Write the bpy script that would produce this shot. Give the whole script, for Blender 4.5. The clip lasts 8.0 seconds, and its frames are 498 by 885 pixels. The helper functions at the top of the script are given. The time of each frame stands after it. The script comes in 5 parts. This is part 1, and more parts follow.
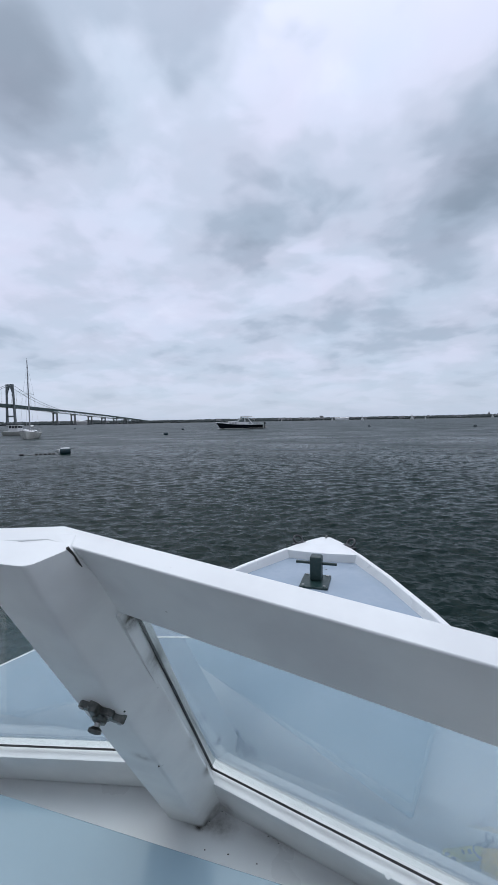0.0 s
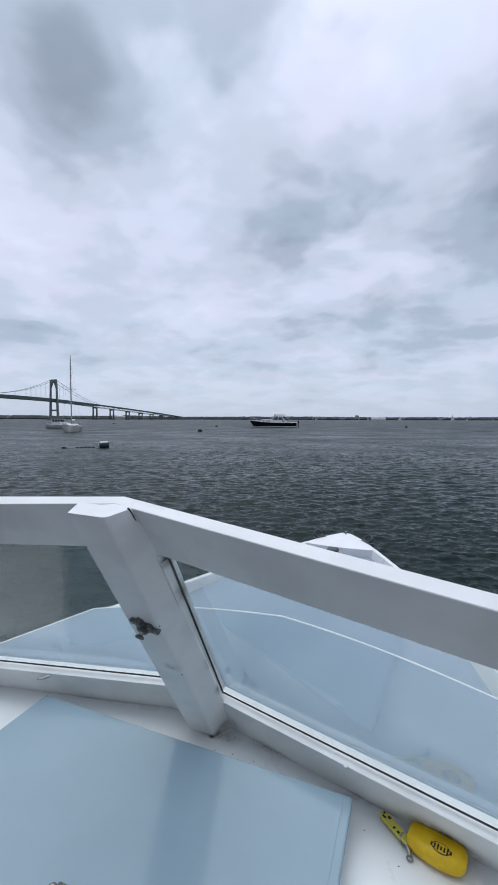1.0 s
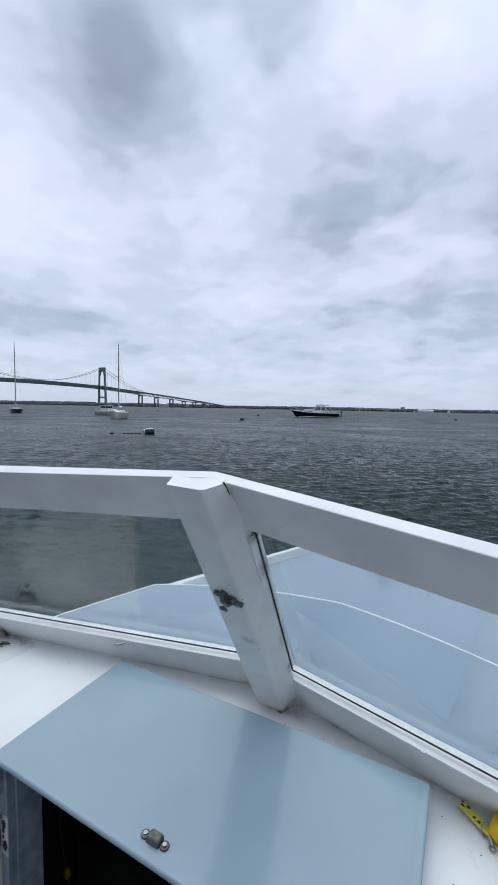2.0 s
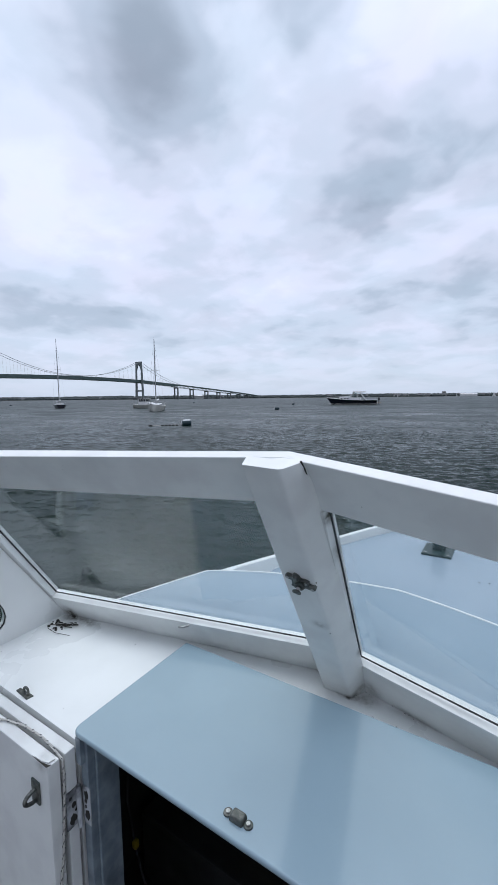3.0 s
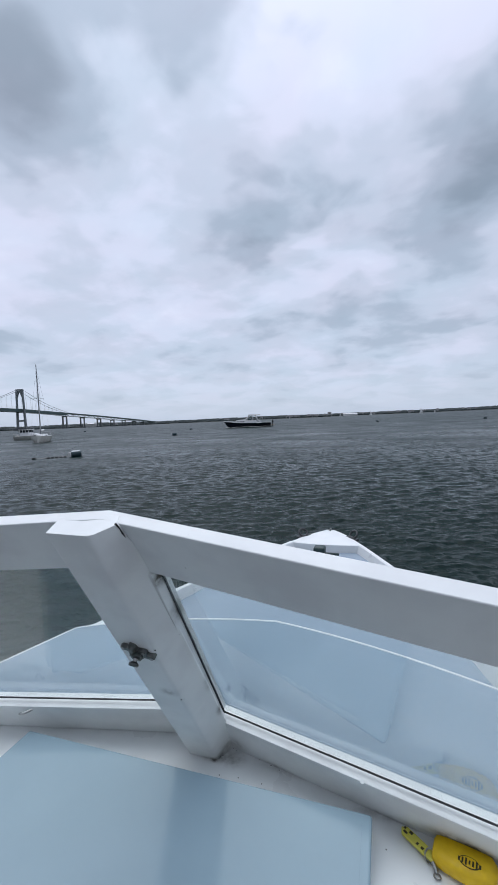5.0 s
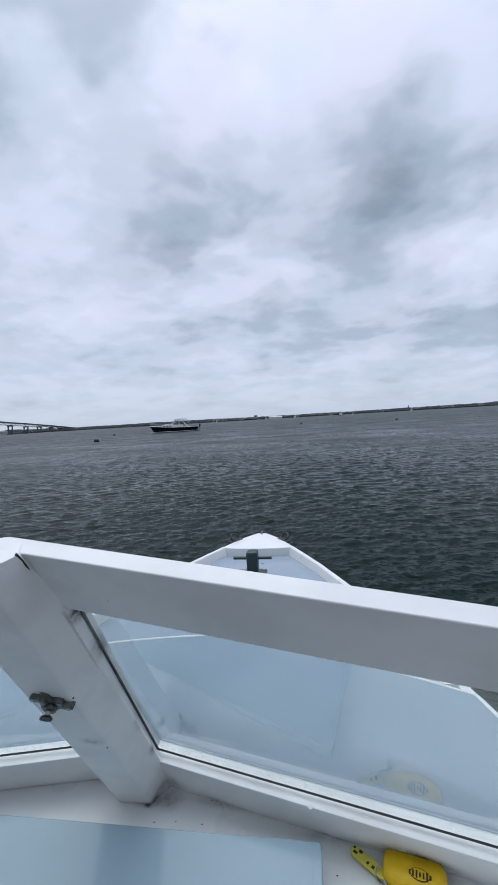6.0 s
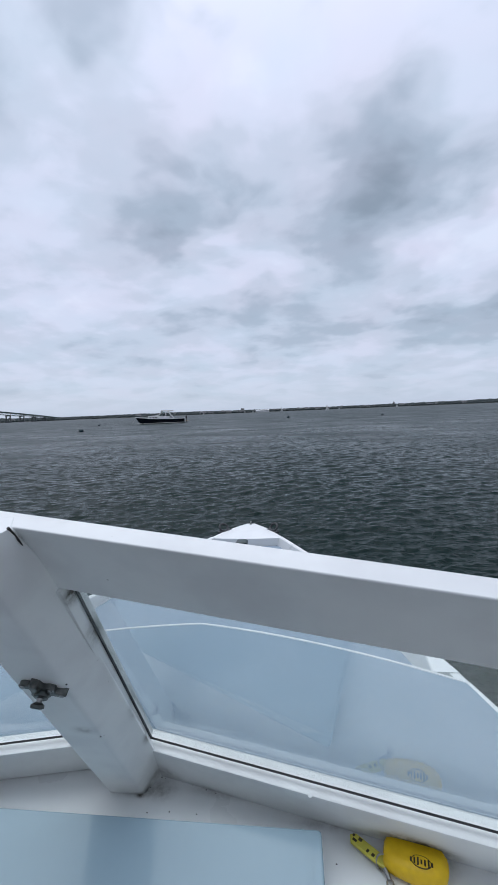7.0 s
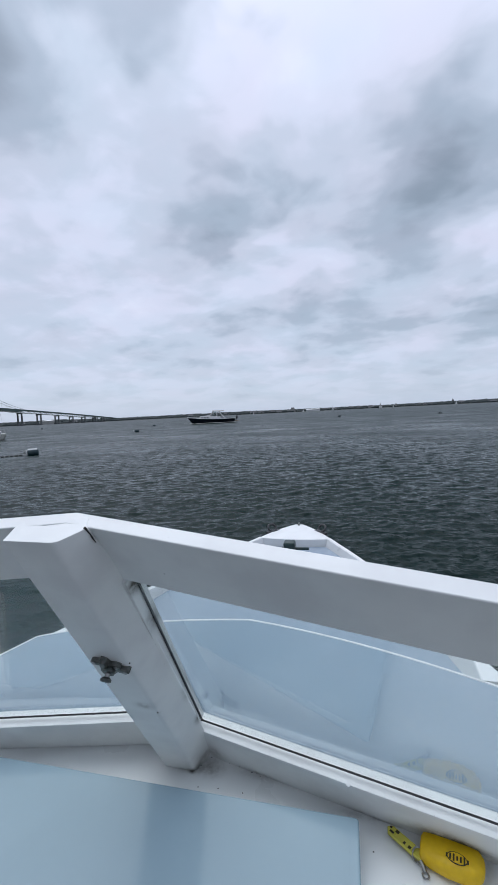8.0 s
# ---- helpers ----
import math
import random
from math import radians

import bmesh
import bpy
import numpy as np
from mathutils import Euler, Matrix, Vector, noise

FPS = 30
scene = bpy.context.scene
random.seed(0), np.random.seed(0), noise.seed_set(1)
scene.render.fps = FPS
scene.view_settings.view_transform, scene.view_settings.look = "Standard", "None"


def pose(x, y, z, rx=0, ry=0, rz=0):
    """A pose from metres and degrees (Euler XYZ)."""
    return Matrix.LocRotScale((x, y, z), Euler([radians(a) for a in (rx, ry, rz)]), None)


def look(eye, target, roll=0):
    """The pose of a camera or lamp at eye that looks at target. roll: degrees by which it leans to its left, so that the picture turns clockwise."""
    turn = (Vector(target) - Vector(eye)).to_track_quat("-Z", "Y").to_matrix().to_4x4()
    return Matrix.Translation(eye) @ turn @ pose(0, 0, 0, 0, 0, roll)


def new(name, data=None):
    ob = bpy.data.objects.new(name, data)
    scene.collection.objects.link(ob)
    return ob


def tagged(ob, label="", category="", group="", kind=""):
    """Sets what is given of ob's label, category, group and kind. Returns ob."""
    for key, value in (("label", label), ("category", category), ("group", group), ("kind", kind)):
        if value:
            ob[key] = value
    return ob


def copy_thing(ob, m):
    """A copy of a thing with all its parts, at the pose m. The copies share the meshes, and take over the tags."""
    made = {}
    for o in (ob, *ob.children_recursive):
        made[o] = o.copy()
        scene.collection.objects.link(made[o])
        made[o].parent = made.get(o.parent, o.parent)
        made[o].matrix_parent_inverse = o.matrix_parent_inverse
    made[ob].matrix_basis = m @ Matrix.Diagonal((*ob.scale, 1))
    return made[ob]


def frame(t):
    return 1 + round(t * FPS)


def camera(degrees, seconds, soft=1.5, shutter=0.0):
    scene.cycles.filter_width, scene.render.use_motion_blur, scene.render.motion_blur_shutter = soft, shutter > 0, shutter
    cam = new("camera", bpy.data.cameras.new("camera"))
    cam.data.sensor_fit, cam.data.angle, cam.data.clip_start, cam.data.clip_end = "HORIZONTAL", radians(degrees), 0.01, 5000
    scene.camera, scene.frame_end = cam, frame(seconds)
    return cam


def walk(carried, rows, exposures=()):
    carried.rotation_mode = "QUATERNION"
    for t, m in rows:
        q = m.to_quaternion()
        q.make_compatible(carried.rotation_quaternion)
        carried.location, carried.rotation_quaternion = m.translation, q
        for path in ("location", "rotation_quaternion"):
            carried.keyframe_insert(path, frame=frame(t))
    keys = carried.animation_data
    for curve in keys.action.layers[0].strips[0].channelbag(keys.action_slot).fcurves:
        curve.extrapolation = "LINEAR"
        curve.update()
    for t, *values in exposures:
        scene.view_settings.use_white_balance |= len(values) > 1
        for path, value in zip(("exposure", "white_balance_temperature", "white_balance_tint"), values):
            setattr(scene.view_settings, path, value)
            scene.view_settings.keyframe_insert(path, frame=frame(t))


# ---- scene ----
cam = camera(62.41, 8.0)
# seconds, eye in metres, then the three angles of pose()
PATH = [
    (0, 0.3564, -0.6381, 2.0415, 87.051, 1.009, 17.044),
    (0.5, 0.4104, -0.7617, 2.0438, 86.778, 0.177, 19.679),
    (1, 0.4753, -0.8259, 2.0601, 86.798, -0.147, 21.746),
    (1.5, 0.4832, -0.8528, 2.0601, 86.451, -0.768, 24.216),
    (2, 0.4036, -0.8641, 2.0408, 85.276, -1.122, 27.494),
    (2.2, 0.3713, -0.8660, 2.0286, 85.222, -0.939, 29.246),
    (3.3, 0.3406, -0.8983, 2.0157, 83.574, 0.757, 32.422),
    (3.5, 0.3433, -0.9172, 2.0045, 83.638, 0.521, 32.053),
    (4, 0.3817, -0.8915, 2.0054, 84.311, 0.506, 29.305),
    (4.5, 0.4345, -0.8322, 2.0343, 85.890, 1.614, 24.328),
    (5, 0.4244, -0.7829, 2.0567, 86.847, 2.532, 18.140),
    (5.2, 0.3998, -0.7559, 2.0508, 87.305, 2.345, 15.602),
    (6.3, 0.3985, -0.7215, 2.0574, 86.560, 3.217, 6.453),
    (6.5, 0.3849, -0.7304, 2.0525, 86.307, 2.810, 5.935),
    (7, 0.3658, -0.6972, 2.0309, 85.803, 2.337, 6.181),
    (7.5, 0.4009, -0.7018, 2.0429, 85.596, 3.069, 8.372),
    (8, 0.3879, -0.7490, 2.0517, 86.039, 2.848, 13.143),
]
walk(cam, [(t, pose(*p)) for t, *p in PATH], [(0, 0.0), (1, 0.0), (1.5, 0.03), (2.2, 0.09), (3.3, 0.17), (3.7, 0.17), (4.3, 0.09), (5, 0.02), (6.5, 0.0), (8, 0.0)])

# ---- world: overcast sky ----
def build_world():
    w = bpy.data.worlds.new("overcast_sky")
    scene.world = w
    w.use_nodes = True
    nt = w.node_tree
    nt.nodes.clear()
    N, L = nt.nodes.new, nt.links.new

    def val(x, sock):
        if isinstance(x, (int, float)):
            sock.default_value = x
        else:
            L(x, sock)

    def m(op, a, b=0.0, c=0.0):
        n = N("ShaderNodeMath")
        n.operation = op
        for k, x in enumerate((a, b, c)):
            val(x, n.inputs[k])
        return n.outputs[0]

    def fbm(vec, scale, detail, rough, dist=0.0):
        n = N("ShaderNodeTexNoise")
        n.inputs["Scale"].default_value = scale
        n.inputs["Detail"].default_value = detail
        n.inputs["Roughness"].default_value = rough
        n.inputs["Distortion"].default_value = dist
        L(vec, n.inputs["Vector"])
        return n.outputs["Fac"]

    tc = N("ShaderNodeTexCoord")
    sep = N("ShaderNodeSeparateXYZ")
    L(tc.outputs["Generated"], sep.inputs[0])
    x, y, z = sep.outputs
    up = m("MAXIMUM", z, 0.0)
    # cloud sheet: the direction met with a flat layer overhead
    den = m("ADD", up, 0.22)
    cmb = N("ShaderNodeCombineXYZ")
    L(m("DIVIDE", x, den), cmb.inputs[0])
    L(m("DIVIDE", y, den), cmb.inputs[1])
    sheet = cmb.outputs[0]
    # wind-torn edges: the sheet is pushed about by a coarser noise
    push = N("ShaderNodeTexNoise")
    push.inputs["Scale"].default_value, push.inputs["Detail"].default_value = 1.7, 4.0
    L(sheet, push.inputs["Vector"])
    tear = N("ShaderNodeVectorMath")
    tear.operation = "MULTIPLY_ADD"
    L(push.outputs["Color"], tear.inputs[0])
    tear.inputs[1].default_value = (0.22, 0.22, 0.0)
    L(sheet, tear.inputs[2])
    torn = tear.outputs[0]
    big = fbm(torn, 1.9, 4.0, 0.46, 0.15)
    fine = fbm(torn, 4.2, 4.0, 0.48, 0.2)
    wisp = fbm(torn, 10.5, 5.0, 0.55, 0.3)
    warp = fbm(sheet, 2.2, 3.0, 0.5, 0.2)
    az = m("MULTIPLY", m("ARCTAN2", m("MULTIPLY", x, -1.0), y), 57.2958)
    el = m("MULTIPLY", m("ARCSINE", z), 57.2958)
    azw = m("ADD", az, m("MULTIPLY", m("SUBTRACT", warp, 0.5), 26.0))
    soft = fbm(sheet, 3.0, 3.0, 0.5, 0.2)
    sway = m("MINIMUM", m("MULTIPLY_ADD", m("MAXIMUM", el, 0.0), 0.55, 1.0), 20.0)
    elw = m("ADD", el, m("MULTIPLY", m("SUBTRACT", soft, 0.5), sway))
    # cloud masses: bearing, height, half width, half height, depth
    masses = CLOUDS
    acc = None
    for a, e, sa, se, d in masses:
        qa = m("DIVIDE", m("SUBTRACT", azw, a), sa)
        qe = m("DIVIDE", m("SUBTRACT", elw, e), se)
        r2 = m("ADD", m("MULTIPLY", qa, qa), m("MULTIPLY", qe, qe))
        g = m("MULTIPLY", m("EXPONENT", m("MULTIPLY", r2, -1.0)), d)
        acc = g if acc is None else m("ADD", acc, g)
    tone = m("ADD", m("MULTIPLY", m("SUBTRACT", big, 0.5), 1.0), m("MULTIPLY", m("SUBTRACT", fine, 0.5), 0.62))
    tone = m("ADD", tone, m("MULTIPLY", m("SUBTRACT", wisp, 0.5), 0.16))
    tone = m("ADD", m("ADD", tone, 0.65), acc)
    ramp = N("ShaderNodeValToRGB")
    ramp.color_ramp.interpolation = "EASE"
    el_ = ramp.color_ramp.elements
    el_[0].position, el_[0].color = 0.0, (0.265, 0.318, 0.395, 1)
    el_[1].position, el_[1].color = 1.0, (0.785, 0.82, 0.985, 1)
    for p, c in ((0.3, (0.41, 0.475, 0.585, 1)), (0.55, (0.585, 0.64, 0.775, 1)), (0.75, (0.70, 0.735, 0.90, 1))):
        e_ = el_.new(p)
        e_.color = c
    L(tone, ramp.inputs[0])
    # thin haze low down, and an overcast that grows brighter towards the zenith
    haze = N("ShaderNodeMix")
    haze.data_type = "RGBA"
    hz = m("MULTIPLY", m("EXPONENT", m("MULTIPLY", up, -9.0)), 0.88)
    L(hz, haze.inputs["Factor"])
    # thinner cloud lets a little blue through, thicker cloud is faintly mauve
    hue = N("ShaderNodeMix")
    hue.data_type = "RGBA"
    hf = N("ShaderNodeMapRange")
    hf.inputs["From Min"].default_value, hf.inputs["From Max"].default_value = 0.34, 0.66
    L(fbm(torn, 2.7, 4.0, 0.5, 0.0), hf.inputs["Value"])
    L(hf.outputs[0], hue.inputs["Factor"])
    hue.inputs["A"].default_value, hue.inputs["B"].default_value = (1.008, 0.992, 1.005, 1), (0.95, 1.008, 1.02, 1)
    tinted = N("ShaderNodeVectorMath")
    tinted.operation = "MULTIPLY"
    L(ramp.outputs[0], tinted.inputs[0])
    L(hue.outputs["Result"], tinted.inputs[1])
    L(tinted.outputs[0], haze.inputs["A"])
    haze.inputs["B"].default_value = (0.50, 0.595, 0.755, 1)
    zen = m("MULTIPLY_ADD", m("POWER", up, 6.0), ZENITH, 1.0)
    # the unseen sky astern is dimmed to darken the faces turned aft
    aft = N("ShaderNodeMapRange")
    aft.interpolation_type = "SMOOTHSTEP"
    aft.inputs["From Min"].default_value, aft.inputs["From Max"].default_value = -0.75, 0.15
    aft.inputs["To Min"].default_value, aft.inputs["To Max"].default_value = 0.54, 1.0
    L(y, aft.inputs["Value"])
    zen = m("MULTIPLY", zen, aft.outputs[0])
    mul = N("ShaderNodeVectorMath")
    mul.operation = "SCALE"
    L(haze.outputs["Result"], mul.inputs[0])
    L(zen, mul.inputs["Scale"])
    sky = N("ShaderNodeTexSky")
    sky.sky_type = "NISHITA"
    sky.sun_disc = False
    sky.sun_elevation, sky.sun_rotation = radians(63), radians(318)
    add = N("ShaderNodeVectorMath")
    add.operation = "MULTIPLY_ADD"
    L(sky.outputs[0], add.inputs[0])
    add.inputs[1].default_value = (0.012, 0.012, 0.012)
    L(mul.outputs[0], add.inputs[2])
    bg = N("ShaderNodeBackground")
    bg.inputs["Strength"].default_value = SKY_STRENGTH
    L(add.outputs[0], bg.inputs["Color"])
    out = N("ShaderNodeOutputWorld")
    L(bg.outputs[0], out.inputs["Surface"])


SKY_STRENGTH, ZENITH = 0.925, 2.2
CLOUDS = (
    (42, 35, 15, 8, -0.46), (24, 45, 22, 6, -0.38), (18, 25, 12, 7, -0.40), (16.5, 22.5, 3, 3, -0.14), (-8, 25, 12, 8, -0.36), (-18, 28, 10, 7, -0.24), (8, 13.5, 10, 2.8, -0.34),
    (57, 10, 13, 2.8, -0.34), (27, 9, 9, 1.6, -0.14), (18, 7, 7, 1.2, -0.16), (-3.5, 10.3, 6, 1.8, -0.28), (0, 5, 4, 0.9, -0.2), (-23, 10, 9, 3, -0.50),
    (4, 38, 15, 8, 0.26), (29, 35, 8, 9, 0.25), (8, 18.5, 9, 3.5, 0.26), (50, 22, 15, 5, 0.28), (-24, 19, 9, 4.5, 0.28), (-18, 42, 14, 8, 0.20),
    (24, 14, 14, 3, 0.14), (36, 17, 9, 4, -0.12), (58, 33, 8, 6, 0.15),
)
build_world()

sun = new("sun", bpy.data.lights.new("sun", "SUN"))
sun.data.energy, sun.data.angle, sun.data.color = 0.82, radians(60), (1.0, 1.0, 0.96)
sun.matrix_world = look((-4, 4.5, 12), (0, 0, 0))


# ---- materials ----
def material(name, color, rough=0.5, metal=0.0, grain=None, grain_scale=40.0, spots=None, spot_scale=6.0, bump=0.0, bump_scale=60.0,
             coat=0.0, ior=1.5, stains_and_shade=(), flecks=0.0):
    """A painted or raw surface: base colour varied at two scales, worn gloss and fine relief."""
    mt = bpy.data.materials.new(name)
    mt.use_nodes = True
    nt = mt.node_tree
    b = nt.nodes["Principled BSDF"]
    N, L = nt.nodes.new, nt.links.new
    b.inputs["Roughness"].default_value, b.inputs["Metallic"].default_value, b.inputs["IOR"].default_value = rough, metal, ior
    b.inputs["Coat Weight"].default_value = coat
    geo = N("ShaderNodeNewGeometry")
    last = None
    for col2, sc, det, lo, hi in ((grain, grain_scale, 5.0, 0.42, 0.62), (spots, spot_scale, 8.0, 0.52, 0.72)):
        if col2 is None:
            continue
        nz = N("ShaderNodeTexNoise")
        nz.inputs["Scale"].default_value, nz.inputs["Detail"].default_value = sc, det
        L(geo.outputs["Position"], nz.inputs["Vector"])
        mr = N("ShaderNodeMapRange")
        mr.interpolation_type = "SMOOTHSTEP"
        mr.inputs["From Min"].default_value, mr.inputs["From Max"].default_value = lo - 0.06, hi + 0.06
        L(nz.outputs["Fac"], mr.inputs["Value"])
        mx = N("ShaderNodeMix")
        mx.data_type = "RGBA"
        L(mr.outputs[0], mx.inputs["Factor"])
        if last is None:
            mx.inputs["A"].default_value = (*color, 1)
        else:
            L(last, mx.inputs["A"])
        mx.inputs["B"].default_value = (*col2, 1)
        last = mx.outputs["Result"]
    # tints towards brown-black, for dirt and for the painted float shade
    def dirt(fac):
        mx = N("ShaderNodeMix")
        mx.data_type = "RGBA"
        L(fac, mx.inputs["Factor"])
        L(last, mx.inputs["A"])
        mx.inputs["B"].default_value = (0.085, 0.075, 0.055, 1)
        return mx.outputs["Result"]

    def calc(op, p, q, clamp=False):
        n = N("ShaderNodeMath")
        n.operation, n.use_clamp = op, clamp
        for k, v in enumerate((p, q)):
            if isinstance(v, (int, float)):
                n.inputs[k].default_value = v
            else:
                L(v, n.inputs[k])
        return n.outputs[0]
    if stains_and_shade:
        # dirt gathered in joints, and shade painted behind the key float: blots with ragged rims
        rag = N("ShaderNodeTexNoise")
        rag.inputs["Scale"].default_value, rag.inputs["Detail"].default_value, rag.inputs["Roughness"].default_value = 55.0, 6.0, 0.65
        L(geo.outputs["Position"], rag.inputs["Vector"])
        total = None
        for centre, size, depth in stains_and_shade:
            mp = N("ShaderNodeMapping")
            mp.vector_type = "TEXTURE"
            mp.inputs["Location"].default_value, mp.inputs["Scale"].default_value = centre, size
            L(geo.outputs["Position"], mp.inputs["Vector"])
            ln = N("ShaderNodeVectorMath")
            ln.operation = "LENGTH"
            L(mp.outputs[0], ln.inputs[0])
            blot = calc("SUBTRACT", 1.0, ln.outputs["Value"], True)
            blot = calc("MULTIPLY", calc("MULTIPLY", blot, blot), depth * 1.5)
            total = blot if total is None else calc("ADD", total, blot)
        shape = calc("MULTIPLY", calc("SUBTRACT", rag.outputs["Fac"], 0.22), 2.6)
        last = dirt(calc("MULTIPLY", total, shape, True))
    if flecks:
        fl = N("ShaderNodeTexNoise")
        fl.inputs["Scale"].default_value, fl.inputs["Detail"].default_value = 75.0, 3.0
        L(geo.outputs["Position"], fl.inputs["Vector"])
        last = dirt(calc("MULTIPLY", calc("SUBTRACT", fl.outputs["Fac"], flecks), 9.0, True))
    if last is None:
        b.inputs["Base Color"].default_value = (*color, 1)
    else:
        L(last, b.inputs["Base Color"])
    nr = N("ShaderNodeTexNoise")
    nr.inputs["Scale"].default_value, nr.inputs["Detail"].default_value = grain_scale * 0.35, 6.0
    L(geo.outputs["Position"], nr.inputs["Vector"])
    rr = N("ShaderNodeMapRange")
    rr.inputs["From Min"].default_value, rr.inputs["From Max"].default_value = 0.3, 0.7
    rr.inputs["To Min"].default_value, rr.inputs["To Max"].default_value = max(rough * 0.75, 0.02), min(rough * 1.3, 1)
    L(nr.outputs["Fac"], rr.inputs["Value"])
    L(rr.outputs[0], b.inputs["Roughness"])
    if bump:
        nb = N("ShaderNodeTexNoise")
        nb.inputs["Scale"].default_value, nb.inputs["Detail"].default_value = bump_scale, 4.0
        L(geo.outputs["Position"], nb.inputs["Vector"])
        bp = N("ShaderNodeBump")
        bp.inputs["Strength"].default_value, bp.inputs["Distance"].default_value = bump, 0.002
        L(nb.outputs["Fac"], bp.inputs["Height"])
        L(bp.outputs[0], b.inputs["Normal"])
    return mt


# fourth blot: dirt plus the key float's contact shadow, put into the colour
STAINS_AND_SHADE = (((0.092, 0.012, 1.335), (0.05, 0.04, 0.045), 0.9), ((0.052, 0.004, 1.325), (0.045, 0.02, 0.02), 0.8), ((0.062, -0.30, 1.905), (0.014, 0.03, 0.02), 1.3),
          ((0.54, -0.072, 1.335), (0.10, 0.04, 0.055), 1.6), ((0.22, 0.015, 1.325), (0.12, 0.02, 0.02), 0.6), ((0.40, -0.03, 1.318), (0.10, 0.02, 0.016), 0.5),
          ((-0.80, -0.135, 1.35), (0.045, 0.05, 0.06), 1.1), ((-0.74, -0.13, 1.335), (0.10, 0.03, 0.016), 0.7), ((-0.36, -0.02, 1.38), (0.035, 0.03, 0.03), 0.6),
          ((0.075, -0.25, 1.84), (0.03, 0.03, 0.02), 0.9), ((0.055, -0.13, 1.60), (0.012, 0.03, 0.05), 0.6), ((0.035, -0.235, 1.68), (0.04, 0.03, 0.04), 0.5),
          ((-0.39, -0.475, 1.32), (0.03, 0.04, 0.02), 0.7), ((0.06, -0.07, 1.50), (0.02, 0.03, 0.04), 0.5),
          ((0.098, -0.250, 1.825), (0.012, 0.03, 0.025), 1.5), ((0.096, -0.200, 1.745), (0.010, 0.04, 0.05), 0.9), ((0.092, -0.085, 1.56), (0.010, 0.03, 0.04), 0.8), ((0.090, -0.03, 1.47), (0.012, 0.03, 0.03), 1.2),
          ((0.045, -0.155, 1.575), (0.03, 0.02, 0.02), 0.55), ((0.056, -0.004, 1.320), (0.012, 0.008, 0.006), 0.8))
WHITE = material("white_gelcoat", (0.79, 0.80, 0.785), 0.32, grain=(0.76, 0.772, 0.758), grain_scale=9, spots=(0.74, 0.745, 0.73), spot_scale=3.5, bump=0.06, bump_scale=25, stains_and_shade=STAINS_AND_SHADE, flecks=0.76)
WHITE_WOOD = material("white_painted_wood", (0.76, 0.775, 0.755), 0.42, grain=(0.71, 0.725, 0.71), grain_scale=14, spots=(0.66, 0.66, 0.65), spot_scale=7, bump=0.10, bump_scale=45, stains_and_shade=STAINS_AND_SHADE, flecks=0.745)
BLUE = material("pale_blue_gelcoat", (0.275, 0.372, 0.424), 0.14, grain=(0.262, 0.357, 0.409), grain_scale=5, spots=(0.25, 0.342, 0.394), spot_scale=2.2)
BLUE_TOP = material("pale_blue_cabin_top_paint", (0.262, 0.34, 0.405), 0.09, grain=(0.25, 0.327, 0.39), grain_scale=6, spots=(0.235, 0.312, 0.375), spot_scale=2.5)
BLUE_DECK = material("pale_blue_deck_paint", (0.31, 0.375, 0.44), 0.16, grain=(0.295, 0.36, 0.425), grain_scale=30, spots=(0.27, 0.34, 0.405), spot_scale=3)
GREEN_METAL = material("dark_green_paint", (0.012, 0.035, 0.032), 0.35, grain=(0.009, 0.03, 0.027), grain_scale=60, spots=(0.03, 0.045, 0.04), spot_scale=70, bump=0.2, bump_scale=120)
BRONZE = material("weathered_bronze", (0.085, 0.09, 0.085), 0.40, 0.7, grain=(0.19, 0.19, 0.17), grain_scale=90, spots=(0.05, 0.075, 0.07), spot_scale=50, bump=0.25, bump_scale=200)
GALVANISED = material("dark_weathered_galvanised_iron", (0.035, 0.037, 0.04), 0.45, 0.4, grain=(0.07, 0.072, 0.075), grain_scale=120, spots=(0.02, 0.02, 0.02), spot_scale=60, bump=0.2, bump_scale=200)
STEEL = material("dull_steel", (0.42, 0.42, 0.41), 0.35, 0.9, grain=(0.3, 0.3, 0.29), grain_scale=120, bump=0.15, bump_scale=200)
BLACK_RUBBER = material("black_rubber", (0.012, 0.012, 0.013), 0.55, grain=(0.02, 0.02, 0.02), grain_scale=80)
# near-black stands in for the shade inside the cabin
SHADED_INSIDE = material("shaded_cabin_inside", (0.02, 0.021, 0.023), 0.7, grain=(0.012, 0.012, 0.013), grain_scale=12)
# jamb and coaming sides: the opening's shade is put into this grey-blue
SHADED_JAMB = material("shaded_grey_blue_jamb", (0.24, 0.29, 0.33), 0.4, grain=(0.17, 0.21, 0.245), grain_scale=30, spots=(0.08, 0.10, 0.12), spot_scale=12)
# unseen floor, kept dark to cut the bounce onto the windscreen rails
DARK_COCKPIT = material("unseen_cockpit_grey", (0.10, 0.10, 0.10), 0.6, grain=(0.08, 0.08, 0.081), grain_scale=12, spots=(0.05, 0.05, 0.05), spot_scale=4)
YELLOW_FOAM = material("yellow_foam", (0.82, 0.53, 0.006), 0.5, grain=(0.75, 0.47, 0.006), grain_scale=60, spots=(0.66, 0.41, 0.01), spot_scale=45, bump=0.2, bump_scale=300)
YELLOW_TAG = material("yellow_plastic", (0.66, 0.60, 0.09), 0.35, grain=(0.60, 0.54, 0.09), grain_scale=60)
HINGE_PAINT = material("flaking_hinge_paint", (0.50, 0.52, 0.55), 0.4, spots=(0.012, 0.012, 0.014), spot_scale=26)
